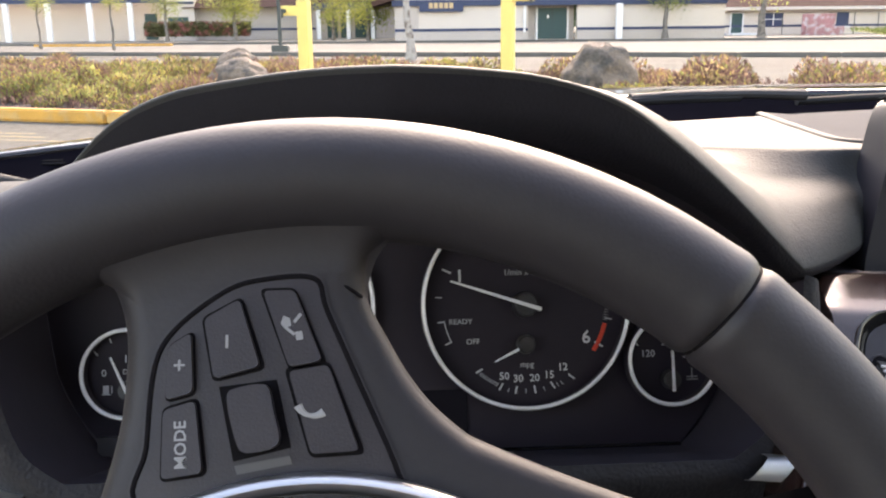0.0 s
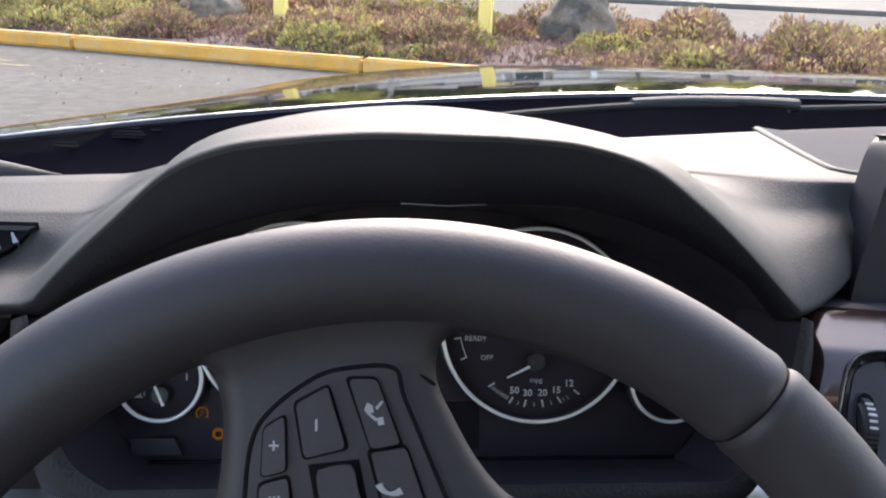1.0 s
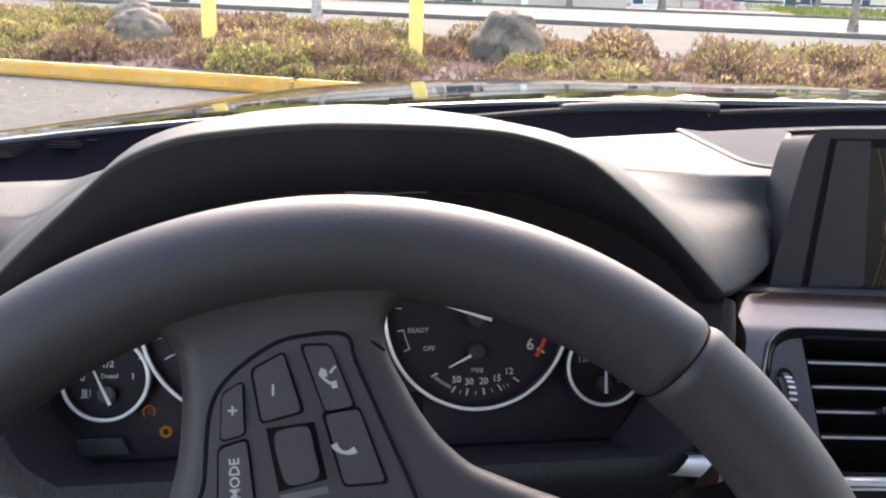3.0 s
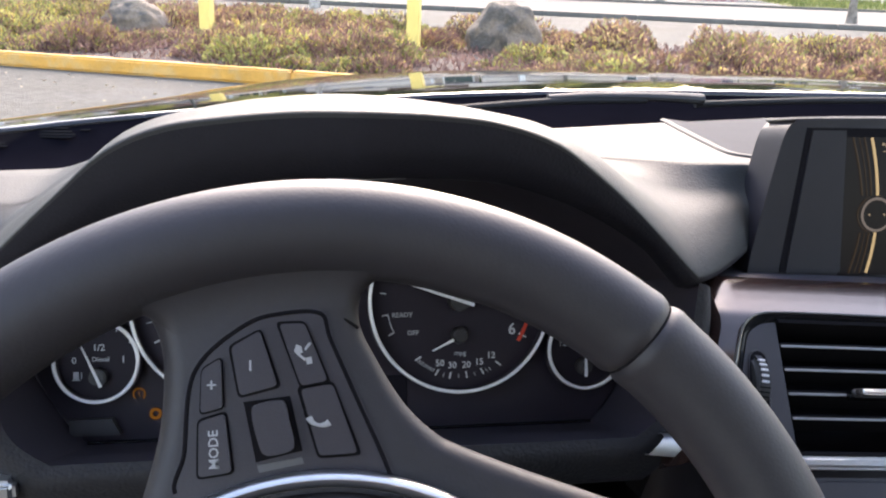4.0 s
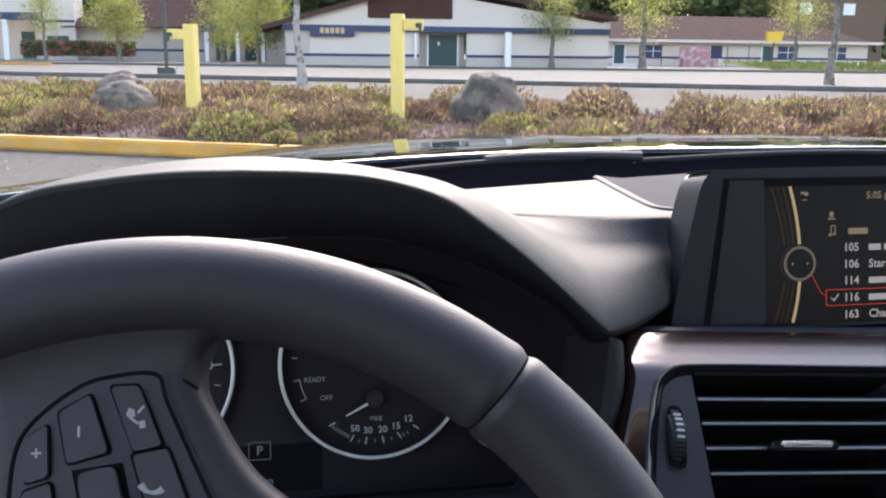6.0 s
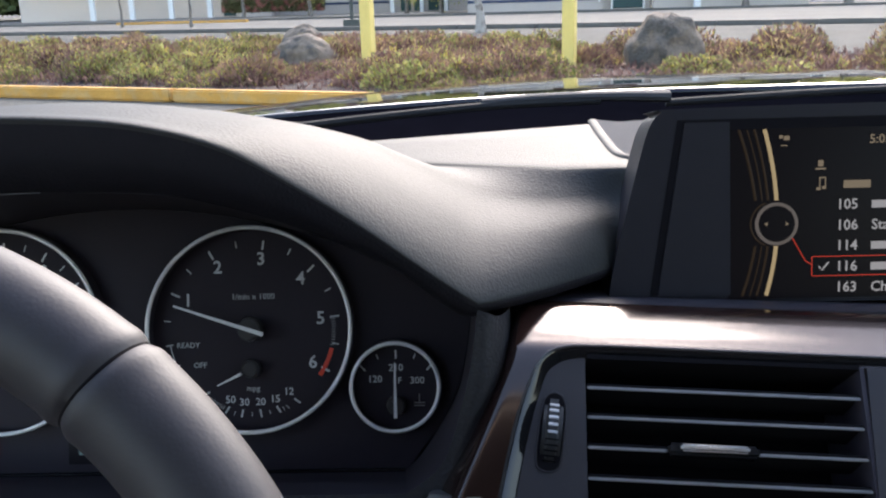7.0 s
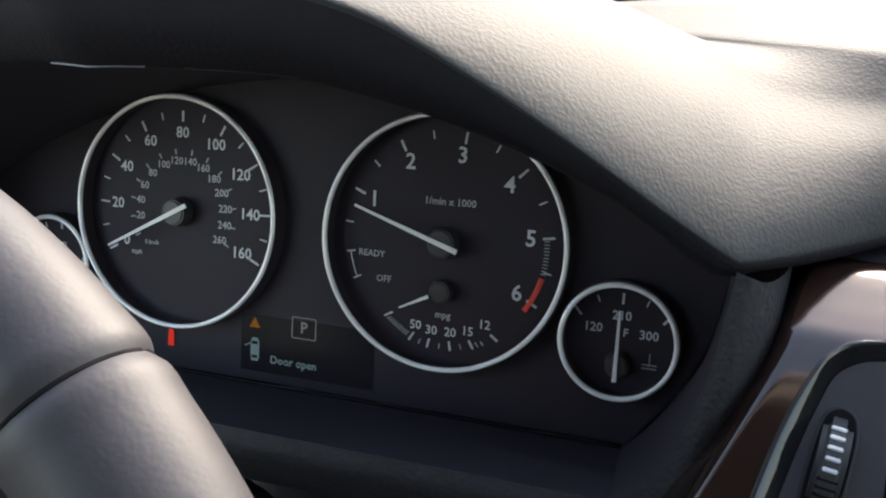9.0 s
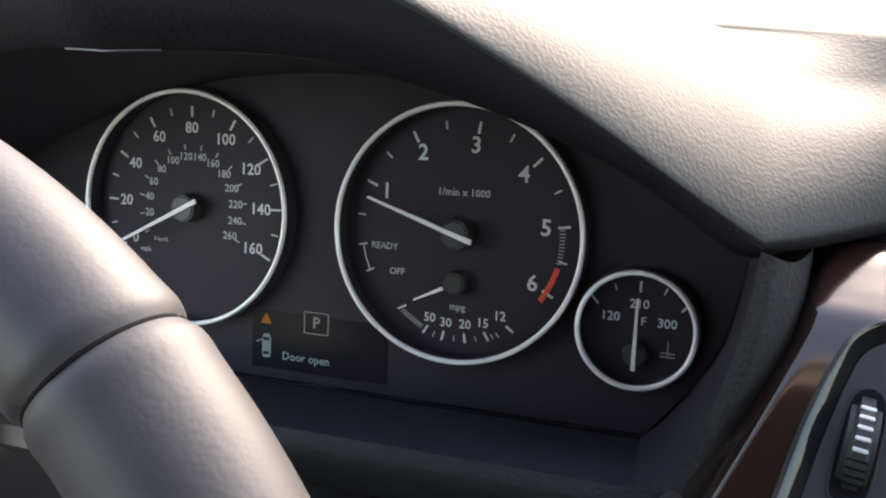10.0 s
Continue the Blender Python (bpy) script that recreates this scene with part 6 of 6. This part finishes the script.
hall = thing("school_entrance", "beige school entrance block with brown roofs and a blue canopy", "building", (-10, 90, 0))
Y = 90.0
plank("wall", -19.0, 1.5, Y, 0, 3.4, 0.4, STUCCO_DARK, hall, "tan wall")
plank("wall", -45, -19.0, Y + 3, 0, 4.6, 0.4, STUCCO, hall, "beige wall")
plank("wall", -21.5, -18.4, Y - 1.0, 0, 6.0, 4, STUCCO, hall, "beige tower wall")
plank("fascia", -45, -21.5, Y - 0.5, 3.55, 4.25, 0.5, NAVY, hall, "blue canopy band")
plank("upper_wall", -45, -21.5, Y, 4.25, 7.5, 0.4, STUCCO, hall, "beige upper wall")
for z0 in (3.4, 1.0):
    plank("stripe", -21.5, -18.4, Y - 1.08, z0, z0 + 0.22, 0.07, NAVY, hall, "dark stripe")
    plank("stripe", -18.4, -7, Y - 0.08, z0 - 0.1, z0 + 0.1, 0.07, NAVY, hall, "dark stripe")
for x in (-36.4, -32.5, -28.6, -24.8):
    plank("column", x, x + 0.45, Y - 0.6, 0, 3.6, 0.45, WHITE, hall, "white column")
plank("door", -24.1, -22.9, Y + 2.9, 0.1, 2.6, 0.1, TEAL, hall, "dark green door")
w = plank("window", -20.9, -19.0, Y - 1.06, 1.3, 2.2, 0.05, TEAL, hall, "dark window")
bm = bmesh.new()
vs = [bm.verts.new(p) for p in ((-19.6, Y - 1.2, 3.0), (1.8, Y - 1.2, 3.2), (1.8, Y + 12, 3.2), (-19.6, Y + 12, 3.0), (-14.5, Y + 4.5, 6.2), (-3.0, Y + 4.5, 6.2))]
for f in ((0, 1, 5, 4), (1, 2, 5), (2, 3, 4, 5), (3, 0, 4), (3, 2, 1, 0)):
    bm.faces.new([vs[i] for i in f])
part("roof", bm, ROOF, hall, "brown shingle roof", smooth=False)
plank("canopy", -7.0, -1.2, Y - 3, 2.7, 3.3, 3, NAVY, hall, "blue entrance canopy")
for x in (-6.7, -3.9, -1.6):
    plank("column", x, x + 0.35, Y - 3, 0, 2.7, 0.35, WHITE, hall, "white column")
for x in (-5.9, -4.6, -3.2, -2.2):
    plank("door", x, x + 1.0, Y - 0.08, 0.1, 2.5, 0.07, TEAL, hall, "dark glazed door")

# hedge, lamp post, drop box, house, woods
n = 9000
cs = np.stack([rng.uniform(-22, -12.6, n), rng.uniform(84, 85.5, n), rng.uniform(0.55, 1.8, n) * (0.8 + 0.2 * rng.random(n))], 1)
us = rng.normal(size=(n, 3))
us /= np.linalg.norm(us, axis=1)[:, None]
tagged(cards("hedge", cs, us, rng.uniform(0.15, 0.35, n), rng.uniform(0.1, 0.25, n), paint("red_green_hedge", (0.1, 0.1, 0.04), 0.8, vary=0.3, scale=2, blotch=((0.35, 0.12, 0.11), 1.2)), rng), "low hedge with red blossom by the entrance", "hedge", kind="stuff")
lamp = thing("lamp_post", "dark steel lamp post on a square base", "lamp post", (-4.95, 42, 0))
part("base", box((0.75, 0.75, 0.32), (-4.95, 42, 0.16)), STEEL, lamp, "dark square base", bevel=0.03)
part("pole", cone(0.09, 0.06, 7, Matrix.Translation((-4.95, 42, 3.6)), 16), STEEL, lamp, "dark steel pole")
YELLOW = paint("sign_yellow", (0.8, 0.5, 0.04), 0.5, vary=0.08)
hopper = thing("yellow_sign", "yellow hopper-shaped board on a grey pole", "sign", (43.6, 75, 0))
part("board", slab([(-0.66, 0.0), (-0.8, 0.92), (0.8, 0.92), (0.6, 0.0)][::-1], -0.2, 0.2), YELLOW, hopper, "yellow board", m=Matrix.Translation((43.6, 75, 2.28)) @ Matrix.Rotation(radians(90), 4, "X"), bevel=0.03)
part("pole", cone(0.07, 0.07, 2.4, Matrix.Translation((43.6, 75.05, 1.2)), 12), STEEL, hopper, "grey pole")
bm = grid([[(x, 58 - 14 * (x - 34) / 56 + 8 * f, 0.02 + 0.45 * f ** 0.7) for f in (0, 0.15, 0.4, 0.7, 1.0)] for x in (34, 45, 60, 75, 90)])
structure("lawn", bm, GRASS, "strip of rough green grass", "grass", smooth=False)
n = 9000
f = rng.random(n)
gx = rng.uniform(34, 88, n)
cs = np.stack([gx, 58 - 14 * (gx - 34) / 56 + 8 * f, 0.10 + 0.45 * f ** 0.7 + rng.uniform(0, 0.12, n)], 1)
us = rng.normal(size=(n, 3)) * 0.3 + [0, 0, 1]
us /= np.linalg.norm(us, axis=1)[:, None]
tagged(cards("rough_grass", cs, us, rng.uniform(0.2, 0.5, n), rng.uniform(0.05, 0.14, n), LEAF_GRASS, rng), "long uncut grass on the verge before the school", "grass", kind="stuff")
house = thing("house", "far brown house with a grey roof behind the school", "house", (68, 105, 0))
plank("wall", 62, 76, 105, 0, 9.5, 8, paint("brown_siding", (0.15, 0.095, 0.06), 0.8, vary=0.1), house, "brown walls")
bm = bmesh.new()
vs = [bm.verts.new(p) for p in ((61, 104, 9.3), (77, 104, 9.3), (77, 114, 9.3), (61, 114, 9.3), (61, 109, 12.5), (77, 109, 12.5))]
for f in ((0, 1, 5, 4), (1, 2, 5), (2, 3, 4, 5), (3, 0, 4), (3, 2, 1, 0)):
    bm.faces.new([vs[i] for i in f])
part("roof", bm, paint("grey_shingle", (0.12, 0.12, 0.13), 0.9, vary=0.15), house, "grey roof", smooth=False)
for x0 in (64, 70):
    plank("window", x0, x0 + 1.6, 104.93, 6.2, 7.6, 0.06, WHITE, house, "white window")
cs, us = [], []
for k in range(360):
    x0, y0 = -120 + 260 * (k / 209 if k < 210 else (k - 210) / 149) + rng.normal() * 2.5, 128 + rng.normal() * 9
    right = ease((x0 - 8) / 25)
    h = (30 - 13 * right + 3.5 * math.sin(x0 * 0.21)) * rng.uniform(0.5, 1.25) if k < 210 else rng.uniform(10, 14)
    pointed = rng.random() < 0.45
    m = 950
    hh = rng.random(m)
    width = rng.uniform(2.2, 3.4) if pointed else rng.uniform(3.2, 5.4)
    outline = (1 - hh) ** 0.8 if pointed else np.sin(math.pi * np.clip(0.12 + 0.88 * hh, 0, 1)) ** 0.6
    clump = 0.75 + 0.25 * np.sin(hh * rng.uniform(18, 34) + rng.uniform(0, 6))
    r = width * outline * clump * rng.random(m) ** 0.4 + 0.2
    a = rng.uniform(0, 2 * math.pi, m)
    cs.append(np.stack([x0 + r * np.cos(a), y0 + r * np.sin(a), 1 + h * hh], 1))
cs = np.concatenate(cs)
us = rng.normal(size=cs.shape) * [1, 1, 0.5]
us /= np.linalg.norm(us, axis=1)[:, None]
woods = cards("woods", cs, us, rng.uniform(0.8, 1.9, len(cs)), rng.uniform(0.5, 1.2, len(cs)), LEAF_DARK, rng)
tagged(woods, "dark green wood behind the school", "woods", kind="stuff")
